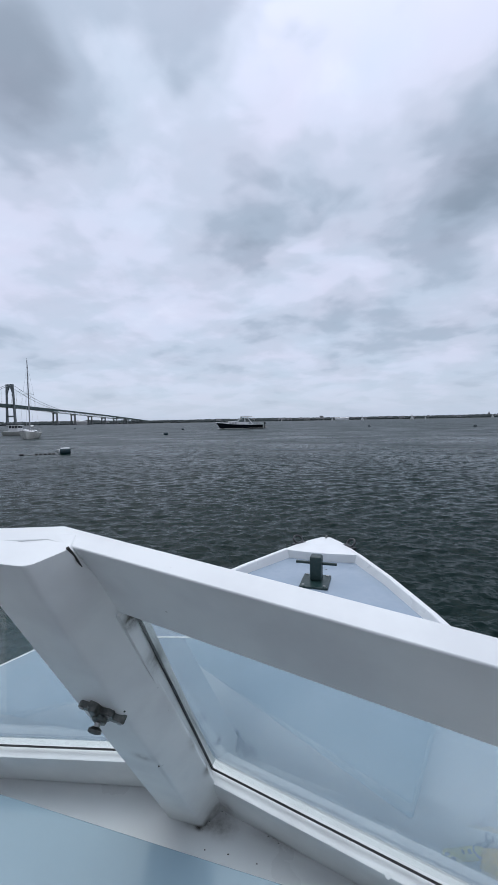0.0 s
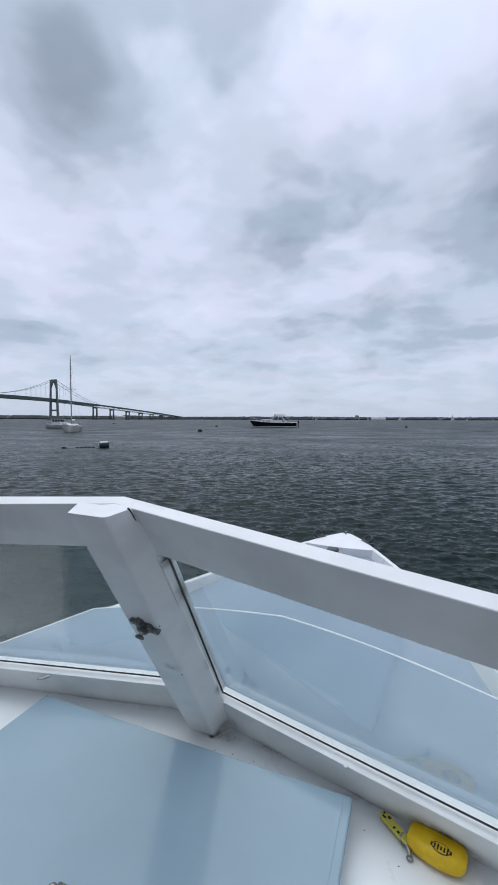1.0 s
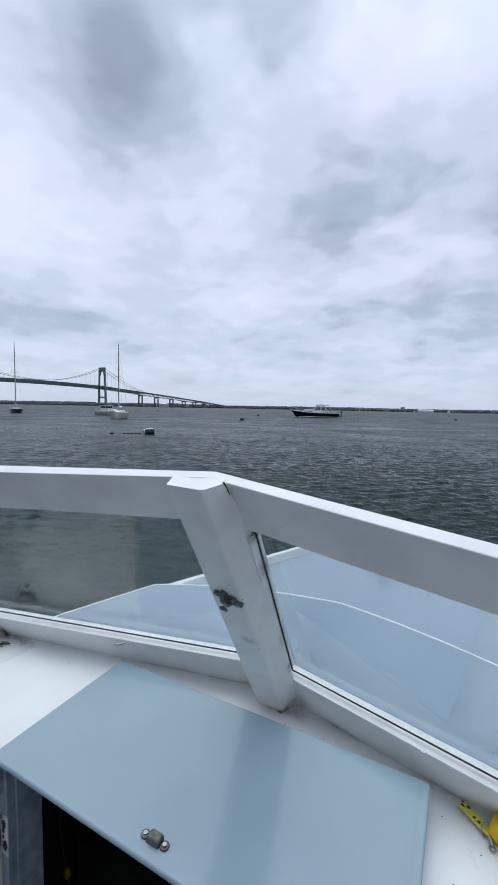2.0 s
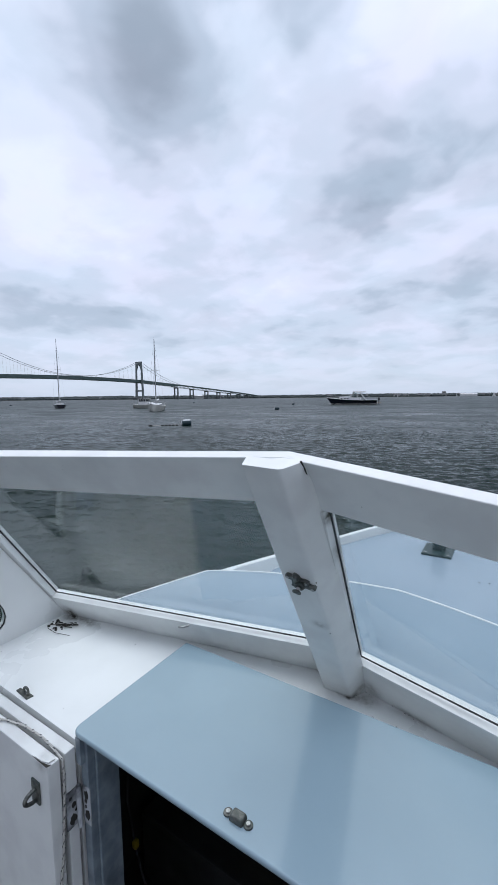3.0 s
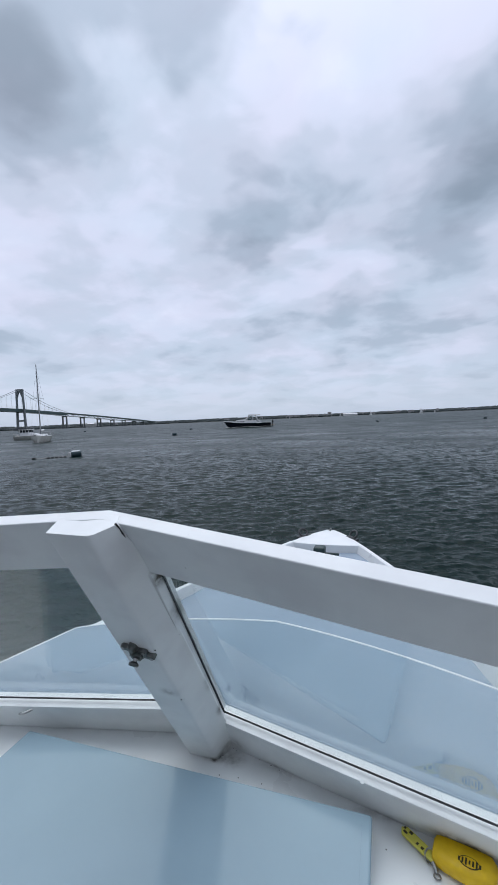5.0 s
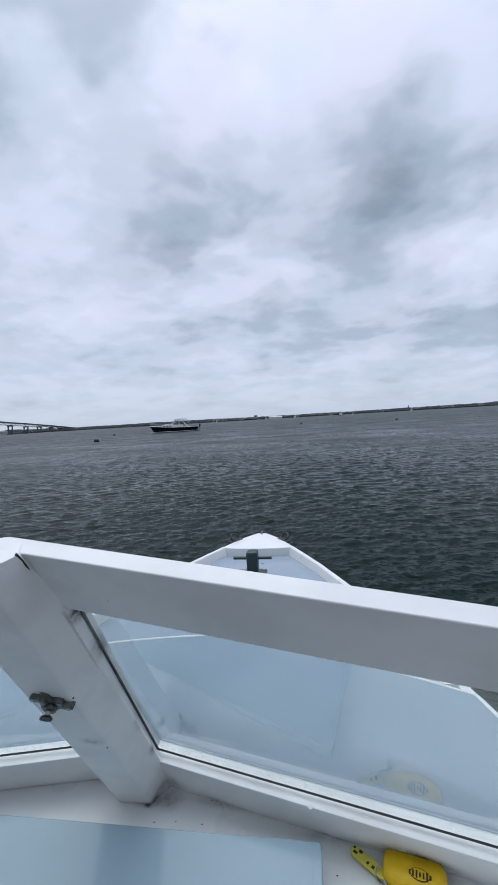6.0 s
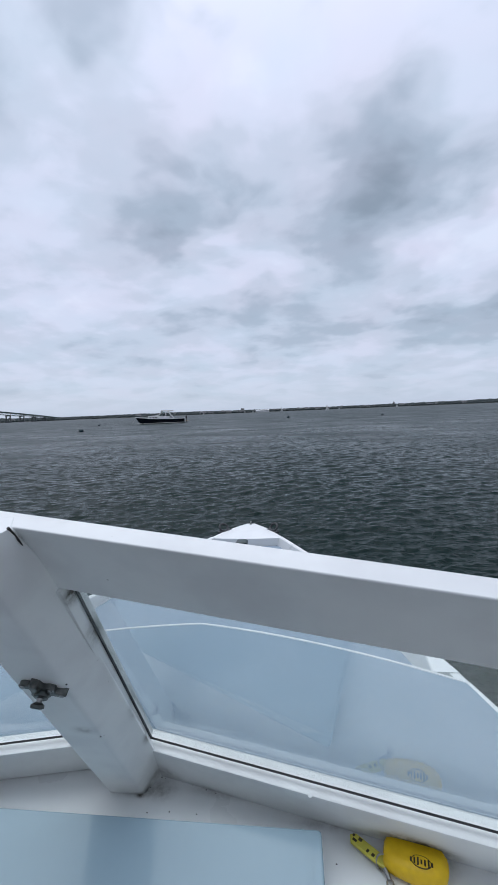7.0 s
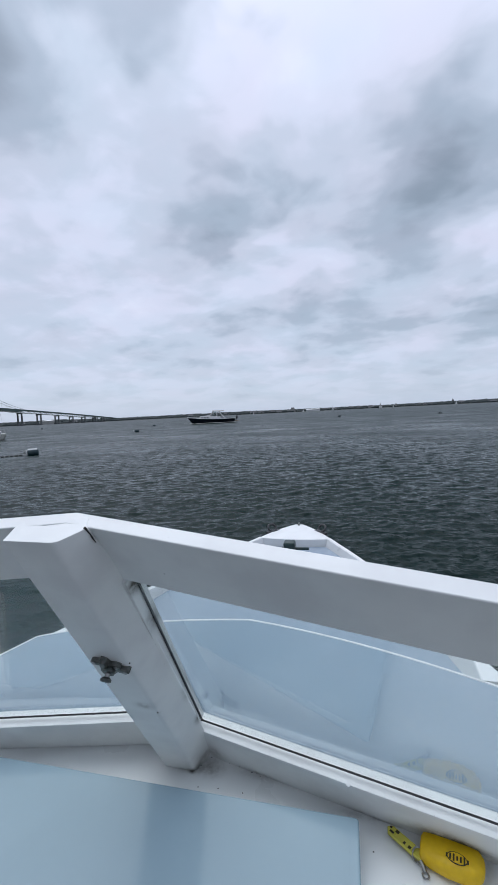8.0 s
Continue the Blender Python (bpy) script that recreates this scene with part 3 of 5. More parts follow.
def build_dash():
    def yf(x):
        return 0.075 - 0.235 * abs(x - CX)
    xs = [-0.84, -0.6, -0.4, -0.2, CX, 0.2, 0.4, 0.6, 0.86]
    # two side panels and a strip ahead of the hatch opening
    for nm, x0, x1, y0 in (("dash_panel", -0.862, -0.352, -0.42), ("dash_panel", 0.368, 0.90, -0.42), ("dash_strip", -0.352, 0.368, -0.105)):
        px = [x0] + [x for x in xs if x0 < x < x1] + [x1]
        poly = [(x0, y0), (x1, y0)] + [(x, yf(x)) for x in reversed(px)]
        part(nm, finish(hexa([(x, y, dash_z(x) - 0.02) for x, y in poly], [(x, y, dash_z(x)) for x, y in poly])), WHITE, boat)
    # rim round the hatch opening
    part("hatch_coaming", finish(box(-0.352, 0.368, -0.115, -0.100, DASH - 0.03, HZ - 0.013), 0.002), WHITE, boat)
    for x in (-0.356, 0.360):
        part("hatch_coaming", finish(box(x - 0.008, x + 0.008, -0.43, -0.1, DASH - 0.03, HZ - 0.013), 0.002), SHADED_JAMB, boat)
    # bulkhead
    part("bulkhead", finish(box(-0.98, -0.372, -0.42, -0.395, 0.3, DASH - 0.02)), WHITE, boat)
    part("bulkhead", finish(box(0.39, 0.99, -0.42, -0.395, 0.3, DASH - 0.02)), WHITE, boat)
    # cabin inside, its deep shade put into a near-black colour
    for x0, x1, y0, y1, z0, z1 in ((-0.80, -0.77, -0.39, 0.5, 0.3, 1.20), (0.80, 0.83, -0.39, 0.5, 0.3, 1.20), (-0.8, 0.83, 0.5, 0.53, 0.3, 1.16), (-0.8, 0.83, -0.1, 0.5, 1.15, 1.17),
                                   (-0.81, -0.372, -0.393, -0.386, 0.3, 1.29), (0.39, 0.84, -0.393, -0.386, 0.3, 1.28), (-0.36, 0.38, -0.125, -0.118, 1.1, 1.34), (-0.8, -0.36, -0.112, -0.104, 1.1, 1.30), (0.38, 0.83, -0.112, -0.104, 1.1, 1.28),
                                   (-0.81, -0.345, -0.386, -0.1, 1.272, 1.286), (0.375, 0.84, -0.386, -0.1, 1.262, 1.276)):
        part("cabin_lining", finish(box(x0, x1, y0, y1, z0, z1)), SHADED_INSIDE, boat)
    part("cabin_floor", finish(box(-0.8, 0.8, -0.42, 0.55, 0.26, 0.3)), SHADED_INSIDE, boat)
    part("cockpit_floor", finish(box(-0.95, 0.98, -3.3, -0.42, 0.24, 0.3)), DARK_COCKPIT, boat)
    for s in (-1, 1):
        part("cockpit_side", finish(box(CX + s * 0.86 - 0.015, CX + s * 0.86 + 0.015, -3.2, -0.42, 0.3, 1.18)), WHITE, boat)
        part("side_deck", finish(hexa([(CX + s * 0.85, -3.3, 1.14), (CX + s * 0.89, -3.3, 1.14), (CX + s * 1.01, -0.9, 1.2), (CX + s * 0.965, -0.16, 1.215), (CX + s * 0.85, -0.16, 1.215)],
                                      [(CX + s * 0.85, -3.3, 1.165), (CX + s * 0.89, -3.3, 1.165), (CX + s * 1.01, -0.9, 1.228), (CX + s * 0.965, -0.16, 1.24), (CX + s * 0.85, -0.16, 1.24)])), BLUE_DECK, boat)


build_dash()


def build_hatch():
    r = 0.02
    pts = []
    for cx_, cy_, a0 in ((HX1 - r, HY1 - r, 0), (HX0 + r, HY1 - r, 90), (HX0 + r, HY0 + r, 180), (HX1 - r, HY0 + r, 270)):
        rr = 0.006 if a0 in (0, 90) else r
        ox, oy = (HX1 - rr if a0 in (0, 270) else HX0 + rr), (HY1 - rr if a0 in (0, 90) else HY0 + rr)
        pts += [(ox + rr * math.cos(radians(a0 + k * 22.5)), oy + rr * math.sin(radians(a0 + k * 22.5))) for k in range(5)]
    hatch = part("sliding_hatch", finish(slab(pts, HZ - 0.011, HZ), 0.004, 3), BLUE, boat, "glossy pale blue sliding companionway hatch")
    part("hatch_lip", finish(box(HX1 - 0.022, HX1 - 0.016, HY0 + 0.03, HY1 - 0.02, HZ - 0.001, HZ + 0.0015)), BLUE, hatch)
    # low hasp staple on the hatch
    c = Vector((0.012, -0.402, HZ))
    hasp = part("hasp", finish(hexa([c + Vector(p) for p in ((-0.013, -0.010, -0.001), (0.013, -0.010, -0.001), (0.013, 0.010, -0.001), (-0.013, 0.010, -0.001))],
                                    [c + Vector(p) for p in ((-0.011, -0.008, 0.010), (0.011, -0.008, 0.010), (0.011, 0.008, 0.010), (-0.011, 0.008, 0.010))]), 0.003, 2), BRONZE, hatch, "dull bronze hasp")
    for x in (-0.019, 0.019):
        part("lug", finish(disc(c + Vector((x, 0, -0.001)), (0, 0, 1), 0.0078, 0.004, 14), 0.0012), BRONZE, hasp)
        part("screw", finish(disc(c + Vector((x, 0, 0.003)), (0, 0, 1), 0.0038, 0.002, 10), 0.0006), STEEL, hasp)


build_hatch()


# ---- windscreen: two raked, swept-back panes on a centre post ----
WX = 0.022


# lines of the frame on either side: y and z at the centre and their fall outboard (the boat lists a little to starboard)
WLINES = {
    1: {"foot": (0.055, 0.215, 1.318, 0.018), "sill": (0.003, 0.218, 1.4195, 0.027), "head": (-0.2595, 0.1521, 1.8418, 0.0852), "top": (-0.3180, 0.1219, 1.9298, 0.1006), "crest": (-0.2823, 0.1435, 1.9379, 0.0952)},
    -1: {"foot": (0.062, 0.232, 1.322, -0.016), "sill": (0.014, 0.234, 1.415, -0.002), "head": (-0.2610, 0.2500, 1.8452, 0.0264), "top": (-0.3201, 0.2673, 1.9297, 0.0328), "crest": (-0.2941, 0.2609, 1.9389, 0.0308)},
}


def wline(k, u, s):
    y0, ys, z0, zs = WLINES[s][k]
    return Vector((WX + s * u, y0 - ys * u, z0 - zs * u))


def wnormal(s):
    return Vector((s * 0.19, 0.80, 0.566)).normalized()


UB, UT = 0.88, 0.835


def build_windscreen():
    th = 0.032
    # top rail, bent over the post
    ends = {s: [wline("head", UT, s), wline("top", UT, s), wline("crest", UT, s), wline("head", UT, s) + wnormal(s) * th] for s in (-1, 1)}
    bend = [Vector((0.048, -0.261, 1.8430)), Vector((0.048, -0.317, 1.9290)), Vector((0.046, -0.2895, 1.9362)), Vector((0.048, -0.235, 1.861))]
    part("windscreen_head", finish(loft([ends[-1], bend, ends[1]]), 0.0022, 3), WHITE_WOOD, boat, "white painted wooden windscreen rail")
    for s in (-1, 1):
        n = wnormal(s)
        sillf = Vector((s * 0.008, 0.040, 0.008))
        part("windscreen_sill", finish(hexa([wline("foot", 0.02, s), wline("foot", UB + 0.02, s), wline("foot", UB + 0.02, s) + sillf, wline("foot", 0.02, s) + sillf],
                                            [wline("sill", 0.02, s), wline("sill", UB + 0.02, s), wline("sill", UB + 0.02, s) + sillf, wline("sill", 0.02, s) + sillf]), 0.004, 2), WHITE_WOOD, boat, "white painted wooden windscreen sill")
        # outer stile leaning inboard
        bo, to = wline("sill", 0.842, s), wline("head", 0.788, s)
        b2, t2 = wline("sill", UB + 0.02, s), wline("head", UT, s)
        part("windscreen_stile", finish(hexa([bo, b2, b2 + n * th, bo + n * th], [to, t2, t2 + n * th, to + n * th]), 0.004), WHITE_WOOD, boat)
        # inner stile beside the post
        bi, ti = wline("sill", 0.03, s), wline("head", 0.03, s)
        bj, tj = wline("sill", 0.054, s), wline("head", 0.074 if s > 0 else 0.044, s)
        part("windscreen_stile", finish(hexa([bi, bj, bj + n * th, bi + n * th], [ti, tj, tj + n * th, ti + n * th]), 0.003), WHITE_WOOD, boat)
        # pane and its black gasket
        off = n * 0.018
        bl, br = wline("sill", 0.054, s) + off, wline("sill", 0.842, s) + off
        tl, tr = wline("head", 0.074 if s > 0 else 0.044, s) + off, wline("head", 0.788, s) + off
        dz = Vector((0, 0.012, -0.004))
        pane = part("pane", finish(hexa([bl + dz, br + dz, tr - dz * 0.5, tl - dz * 0.5], [p + n * 0.0022 for p in (bl + dz, br + dz, tr - dz * 0.5, tl - dz * 0.5)])), GLASS, boat, "clear window glass with faint salt film")
        pane.visible_shadow = False
        g = n * -0.001
        for a, b_ in ((bl, br), (tl, bl), (br, tr)):
            d = (b_ - a).normalized()
            inn = n.cross(d) * (0.0024 if (n.cross(d)).dot((bl + br + tl + tr) / 4 - a) > 0 else -0.0024)
            part("gasket", finish(hexa([a + g, b_ + g, b_ + g + inn, a + g + inn], [a - g * 2, b_ - g * 2, b_ - g * 2 + inn, a - g * 2 + inn])), BLACK_RUBBER, boat, "thin black rubber glazing seal")
    # centre post
    # rounded corner to starboard, the side face running out to the pane
    sec = [(-0.031, 0.0), (0.0265, 0.0), (0.0310, 0.0012), (0.0342, 0.0040), (0.0362, 0.0085), (0.0600, 0.053), (0.040, 0.085), (-0.034, 0.085), (-0.056, 0.034)]
    rings = []
    for f in (0.0, 0.35, 0.7, 0.93):
        dy, z = -0.366 * f, 1.318 + 0.601 * f
        flare = 1.0 + 0.10 * max(0.0, 0.3 - f)
        rings.append([(0.028 + 0.006 * f + x * flare, dy + y, z) for x, y in sec])
    # flat cap, level with the rails
    rings.append([(0.004, -0.369, 1.9225), (0.0555, -0.3590, 1.9182), (0.0600, -0.3575, 1.9179), (0.0635, -0.3545, 1.9182), (0.0655, -0.3510, 1.9188), (0.0845, -0.3290, 1.9262), (0.072, -0.3030, 1.9322), (-0.006, -0.3030, 1.9334), (-0.012, -0.331, 1.9285)])
    post = part("windscreen_post", finish(loft(rings), 0.002, 2, 45), WHITE_WOOD, boat, "white painted wooden centre post of the windscreen", smooth=42)
    part("joint_gap", tube([(0.0835, -0.3292, 1.9275), (0.0858, -0.3225, 1.918), (0.0868, -0.3205, 1.913), (0.0885, -0.3165, 1.9055)], 0.0013, 5, radii=[0.0018, 0.0008, 0.0012, 0.0005]), DEBRIS, post, "dark open joint between post and rail")
    # catch on the post's after face
    ax = Vector((0, -0.364, 0.597)).normalized()
    out = Vector((0, -ax.z, ax.y)) * 1.0
    o = Vector((0.037, -0.233, 1.690)) - out * 0.001
    rt = Vector((1, 0, 0))

    def at(a, b_, c):
        return o + rt * a + ax * b_ + out * c

    def plate(outline, c0, c1):
        return hexa([at(a, b_, c0) for a, b_ in outline], [at(a, b_, c1) for a, b_ in outline])
    catch = part("window_catch", finish(plate([(-0.012, -0.016), (0.004, -0.018), (0.010, -0.012), (0.022, -0.016), (0.029, -0.013), (0.027, -0.007), (0.017, -0.003), (0.019, 0.004), (0.012, 0.008), (0.003, 0.007),
                                               (0.001, 0.016), (-0.008, 0.021), (-0.012, 0.014), (-0.021, 0.016), (-0.027, 0.012), (-0.024, 0.006), (-0.015, 0.004), (-0.016, -0.006), (-0.020, -0.013)], -0.010, 0.0025), 0.0015), BRONZE, post, "dark bronze window catch")
    part("slide_block", finish(plate([(-0.010, 0.004), (0.001, 0.003), (0.001, 0.017), (-0.008, 0.019)], 0.0, 0.0062), 0.002), BRONZE, catch)
    part("barrel", finish(tube([at(0.000, -0.004, 0.0), at(0.000, -0.004, 0.0085)], 0.0095, 16), 0.0015), BRONZE, catch)
    part("pin", finish(tube([at(0.0, -0.004, 0.008), at(-0.001, -0.0065, 0.015)], 0.0036, 12), 0.001), STEEL, catch)
    part("knob", finish(tube([at(-0.001, -0.0060, 0.0125), at(-0.0011, -0.0068, 0.0150), at(-0.0013, -0.0078, 0.0180), at(-0.0014, -0.0082, 0.0190)], 0.009, 16, radii=[0.0045, 0.0082, 0.0084, 0.0062])), BRONZE, catch)
    for a, b_ in ((0.023, -0.011), (-0.021, 0.011), (0.012, 0.002)):
        part("screw", finish(disc(at(a, b_, 0.002), out, 0.0032, 0.0016, 10), 0.0005), STEEL, catch)


build_windscreen()


# ---- side wings of the windscreen, leaning inboard, each with a rounded window ----
def build_wings():
    for s in (-1, 1):
        A = wline("foot", 0.858, s)
        A.z = 1.31
        T = wline("top", 0.802, s)
        up = Vector((T.x - A.x, 0, T.z - A.z))
        H = up.length
        up.normalize()
        af = Vector((0, -1, 0))
        nn = up.cross(af) * s
        nn.normalize()
        if nn.x * s < 0:
            nn = -nn

        def W(a, b_, c):
            return A + af * a + up * b_ + nn * c
        rake = (A.y - T.y) / H
        outer = [(-0.03, -0.012), (1.05, 0.0), (1.05, 0.30), (0.95, H), (rake * H - 0.015, H)]
        # rounded three-cornered window
        corners = [(0.14 if s < 0 else 0.05, 0.062, 0.12), (0.92, 0.055, 0.085), (0.86, H - 0.07, 0.06), (0.43, H - 0.07, 0.06)]
        hole = []
        m = len(corners)
        for k in range(m):
            p, q, r_ = Vector(corners[k - 1][:2]), Vector(corners[k][:2]), Vector(corners[(k + 1) % m][:2])
            d1, d2 = (p - q).normalized(), (r_ - q).normalized()
            for f in np.linspace(0, 1, 7):
                t_ = corners[k][2]
                hole.append(tuple(q + d1 * t_ * (1 - f) ** 2 + d2 * t_ * f ** 2))
        nh = len(hole)

        def outer_at(k):
            c = Vector((0.55, H * 0.5))
            d = Vector(hole[k]) - c
            best = None
            for i in range(len(outer)):
                p, q = Vector(outer[i]), Vector(outer[(i + 1) % len(outer)])
                e = q - p
                den = d.x * e.y - d.y * e.x
                if abs(den) < 1e-9:
                    continue
                t_ = ((p - c).x * e.y - (p - c).y * e.x) / den
                v_ = ((p - c).x * d.y - (p - c).y * d.x) / den
                if t_ > 0 and -1e-6 <= v_ <= 1 + 1e-6 and (best is None or t_ < best):
                    best = t_
            return tuple(c + d * best)
        ring_o = [outer_at(k) for k in range(nh)]
        bm = bmesh.new()
        vs = {}
        for key, loop, c in (("oi", ring_o, 0.0), ("hi", hole, 0.0), ("oo", ring_o, 0.022), ("ho", hole, 0.022)):
            vs[key] = [bm.verts.new(W(a, b_, c)) for a, b_ in loop]
        for k in range(nh):
            k2 = (k + 1) % nh
            for a, b_ in (("oi", "hi"), ("hi", "ho"), ("ho", "oo"), ("oo", "oi")):
                bm.faces.new((vs[a][k], vs[a][k2], vs[b_][k2], vs[b_][k]))
        wing = part("windscreen_wing", finish(bm), WHITE, boat, "white moulded side wing with rounded window", smooth=30)
        part("gasket", tube([W(a, b_, 0.006) for a, b_ in hole], 0.0028, 6, closed=True), BLACK_RUBBER, wing)
        bm = bmesh.new()
        hexa([W(a, b_, 0.010) for a, b_ in hole], [W(a, b_, 0.014) for a, b_ in hole], bm)
        pn = part("pane", finish(bm), GLASS, wing)
        pn.visible_shadow = False


build_wings()


# ---- folded doors of the companionway ----
def build_doors():
    for nm, y0, y1, x0 in (("cabin_door", -0.452, -0.428, -0.70), ("cabin_door", -0.488, -0.462, -0.69)):
        d = part(nm, finish(box(x0, -0.366, y0, y1, 0.42, 1.328), 0.004, 2), WHITE_WOOD, boat, "white painted folding cabin door standing open")
        if y0 < -0.48:
            flake = [(-0.412, -0.486), (-0.388, -0.4865), (-0.372, -0.482), (-0.369, -0.470), (-0.385, -0.4665), (-0.405, -0.468), (-0.409, -0.477)]
            part("paint_flake", finish(hexa([(a, b_, 1.3275) for a, b_ in flake], [(a, b_, 1.3295 + 0.05 * (a + 0.412)) for a, b_ in flake])), WHITE_WOOD, d, "lifting flake of white paint")
            part("bare_patch", finish(slab([(-0.418, -0.4875), (-0.369, -0.4885), (-0.3665, -0.480), (-0.372, -0.4835), (-0.39, -0.4868)], 1.3274, 1.3286)), DEBRIS, d)
            c = Vector((-0.408, y0 - 0.001, 1.258))
            pl = part("eye_plate", finish(box(c.x - 0.013, c.x + 0.013, c.y - 0.003, c.y + 0.001, c.z - 0.024, c.z + 0.024), 0.001), BRONZE, d, "dull bronze hasp eye")
            part("staple", tube([c + Vector((0, -0.004 - 0.02 * math.sin(a), -0.006 + 0.012 * math.cos(a))) for a in np.linspace(0, math.pi, 12)], 0.004, 8), BRONZE, pl)
        else:
            hb = bmesh.new()
            box(-0.367, -0.3645, -0.456, -0.424, 1.160, 1.242, hb)
            hg = part("hinge", finish(hb), HINGE_PAINT, d, "steel hinge with bare worn paint")
            part("pin", tube([(-0.358, -0.432, 1.155), (-0.358, -0.432, 1.247)], 0.005, 10), HINGE_PAINT, hg)
            # ragged patches where the paint has come off
            rg = random.Random(3)

            def flaked(ca, cc, ra, rc):
                return [(ca + ra * rg.uniform(0.6, 1.1) * math.cos(q), cc + rc * rg.uniform(0.6, 1.1) * math.sin(q)) for q in np.linspace(0, math.tau, 13, endpoint=False)]
            for ca, cc, ra, rc in ((-0.344, 1.226, 0.007, 0.011), (-0.347, 1.212, 0.004, 0.006), (-0.343, 1.182, 0.008, 0.013), (-0.348, 1.199, 0.003, 0.005)):
                fl = flaked(ca, cc, ra, rc)
                part("bare_patch", finish(hexa([(a, -0.4252, c_) for a, c_ in fl], [(a, -0.4243, c_) for a, c_ in fl])), DEBRIS, hg)
            for ca, cc, ra, rc in ((-0.443, 1.178, 0.009, 0.014), (-0.440, 1.208, 0.006, 0.008), (-0.447, 1.226, 0.004, 0.005), (-0.436, 1.193, 0.003, 0.004)):
                fl = flaked(ca, cc, ra, rc)
                part("bare_patch", finish(hexa([(-0.3648, b_, c_) for b_, c_ in fl], [(-0.3640, b_, c_) for b_, c_ in fl])), DEBRIS, hg)
            part("leaf", finish(box(-0.356, -0.334, -0.4245, -0.4215, 1.160, 1.242), 0.001), HINGE_PAINT, hg)
    for x in (-0.362, 0.372):
        part("door_jamb", finish(box(x, x + 0.022, -0.421, -0.37, 0.3, HZ - 0.013), 0.003), SHADED_JAMB, boat, "grey-blue companionway jamb, darkened in colour for shade")
        part("door_jamb", finish(box(x + (0.022 if x < 0 else -0.02), x + (0.029 if x < 0 else 0.0), -0.405, -0.35, 0.3, HZ - 0.016), 0.003), SHADED_JAMB, boat)


build_doors()


# ---- loose things on the dash ----
def build_key_float():
    kf = tagged(thing("key_float", (0.530, -0.090, dash_z(0.53)), -14), "yellow foam key float with yellow tag key lying on the dash", "key float")
    # flat lens-shaped foam body with a fuller far end
    prof = [(-0.047, 0.012, 0.009), (-0.044, 0.019, 0.0125), (-0.029, 0.0245, 0.0145), (-0.005, 0.0275, 0.0155), (0.020, 0.0265, 0.0155), (0.037, 0.021, 0.0145), (0.044, 0.0135, 0.011), (0.046, 0.009, 0.007)]
    rings = []
    for x, w, h in prof:
        rings.append([(x + 0.10 * w * math.sin(a), w * math.copysign(abs(math.cos(a)) ** 0.55, math.cos(a)), 0.017 + h * math.copysign(abs(math.sin(a)) ** 0.6, math.sin(a))) for a in np.linspace(0, math.tau, 24, endpoint=False)])
    part("float_body", finish(loft(rings)), YELLOW_FOAM, kf, "yellow foam float", smooth=70)
    # faded round stamp whose writing stands as plain strokes
    top = 0.0318
    bm = bmesh.new()
    tube([(0.008 + 0.014 * math.cos(a), -0.011 + 0.009 * math.sin(a), top + 0.0002) for a in np.linspace(0, math.tau, 28, endpoint=False)], 0.0007, 5, bm, closed=True)
    part("stamp_ring", bm, INK, kf)
    for k in range(7):
        h = 0.0032 + 0.0012 * (k % 3)
        part("print_bar", finish(box(-0.008 + 0.005 * k, -0.0055 + 0.005 * k, -0.011 - h, -0.011 + h, top - 0.003, top + 0.0007)), INK, kf)
    d = Vector((-0.90, 0.43, 0)).normalized()
    s_ = Vector((-d.y, d.x, 0))
    o = Vector((-0.046, -0.012, 0.008))
    outline = ((-0.006, -0.006), (-0.006, 0.006), (0.012, 0.0085), (0.054, 0.0085), (0.061, 0.0), (0.054, -0.0085), (0.012, -0.0085))
    tg = part("key_tag", finish(hexa([o + d * a + s_ * b_ for a, b_ in outline], [o + d * a + s_ * b_ + Vector((0, 0, 0.0065)) for a, b_ in outline]), 0.0018), YELLOW_TAG, kf, "yellow plastic key tag with black print")
    for a, b0, b1, ln in ((0.014, 0.001, 0.006, 0.008), (0.024, 0.001, 0.006, 0.006), (0.040, -0.006, -0.001, 0.010), (0.046, 0.001, 0.005, 0.012), (0.053, -0.005, -0.001, 0.006)):
        p = o + d * a
        q = [p + s_ * b0, p + s_ * b1, p + s_ * b1 + d * ln * 0.6, p + s_ * b0 + d * ln * 0.6]
        part("print_bar", finish(hexa([v + Vector((0, 0, 0.0060)) for v in q], [v + Vector((0, 0, 0.0069)) for v in q])), INK, tg)
    c = Vector((-0.047, -0.014, 0.014))
    part("split_ring", tube([c + Vector((0.010 * math.cos(a), 0.005 * math.sin(a), 0.009 * math.sin(a))) for a in np.linspace(0, math.tau, 20, endpoint=False)], 0.0014, 6, closed=True), STEEL, kf)
    part("clip", finish(tube([c + Vector((0.002, -0.005, -0.002)), c + Vector((0.007, -0.010, -0.007)), c + Vector((0.010, -0.015, -0.009))], 0.0034, 8), 0.0008), STEEL, kf)
    part("clip_ring", tube([c + Vector((0.011 + 0.005 * math.cos(a), -0.018 + 0.005 * math.sin(a), -0.010)) for a in np.linspace(0, math.tau, 14, endpoint=False)], 0.0013, 6, closed=True), STEEL, kf)


build_key_float()


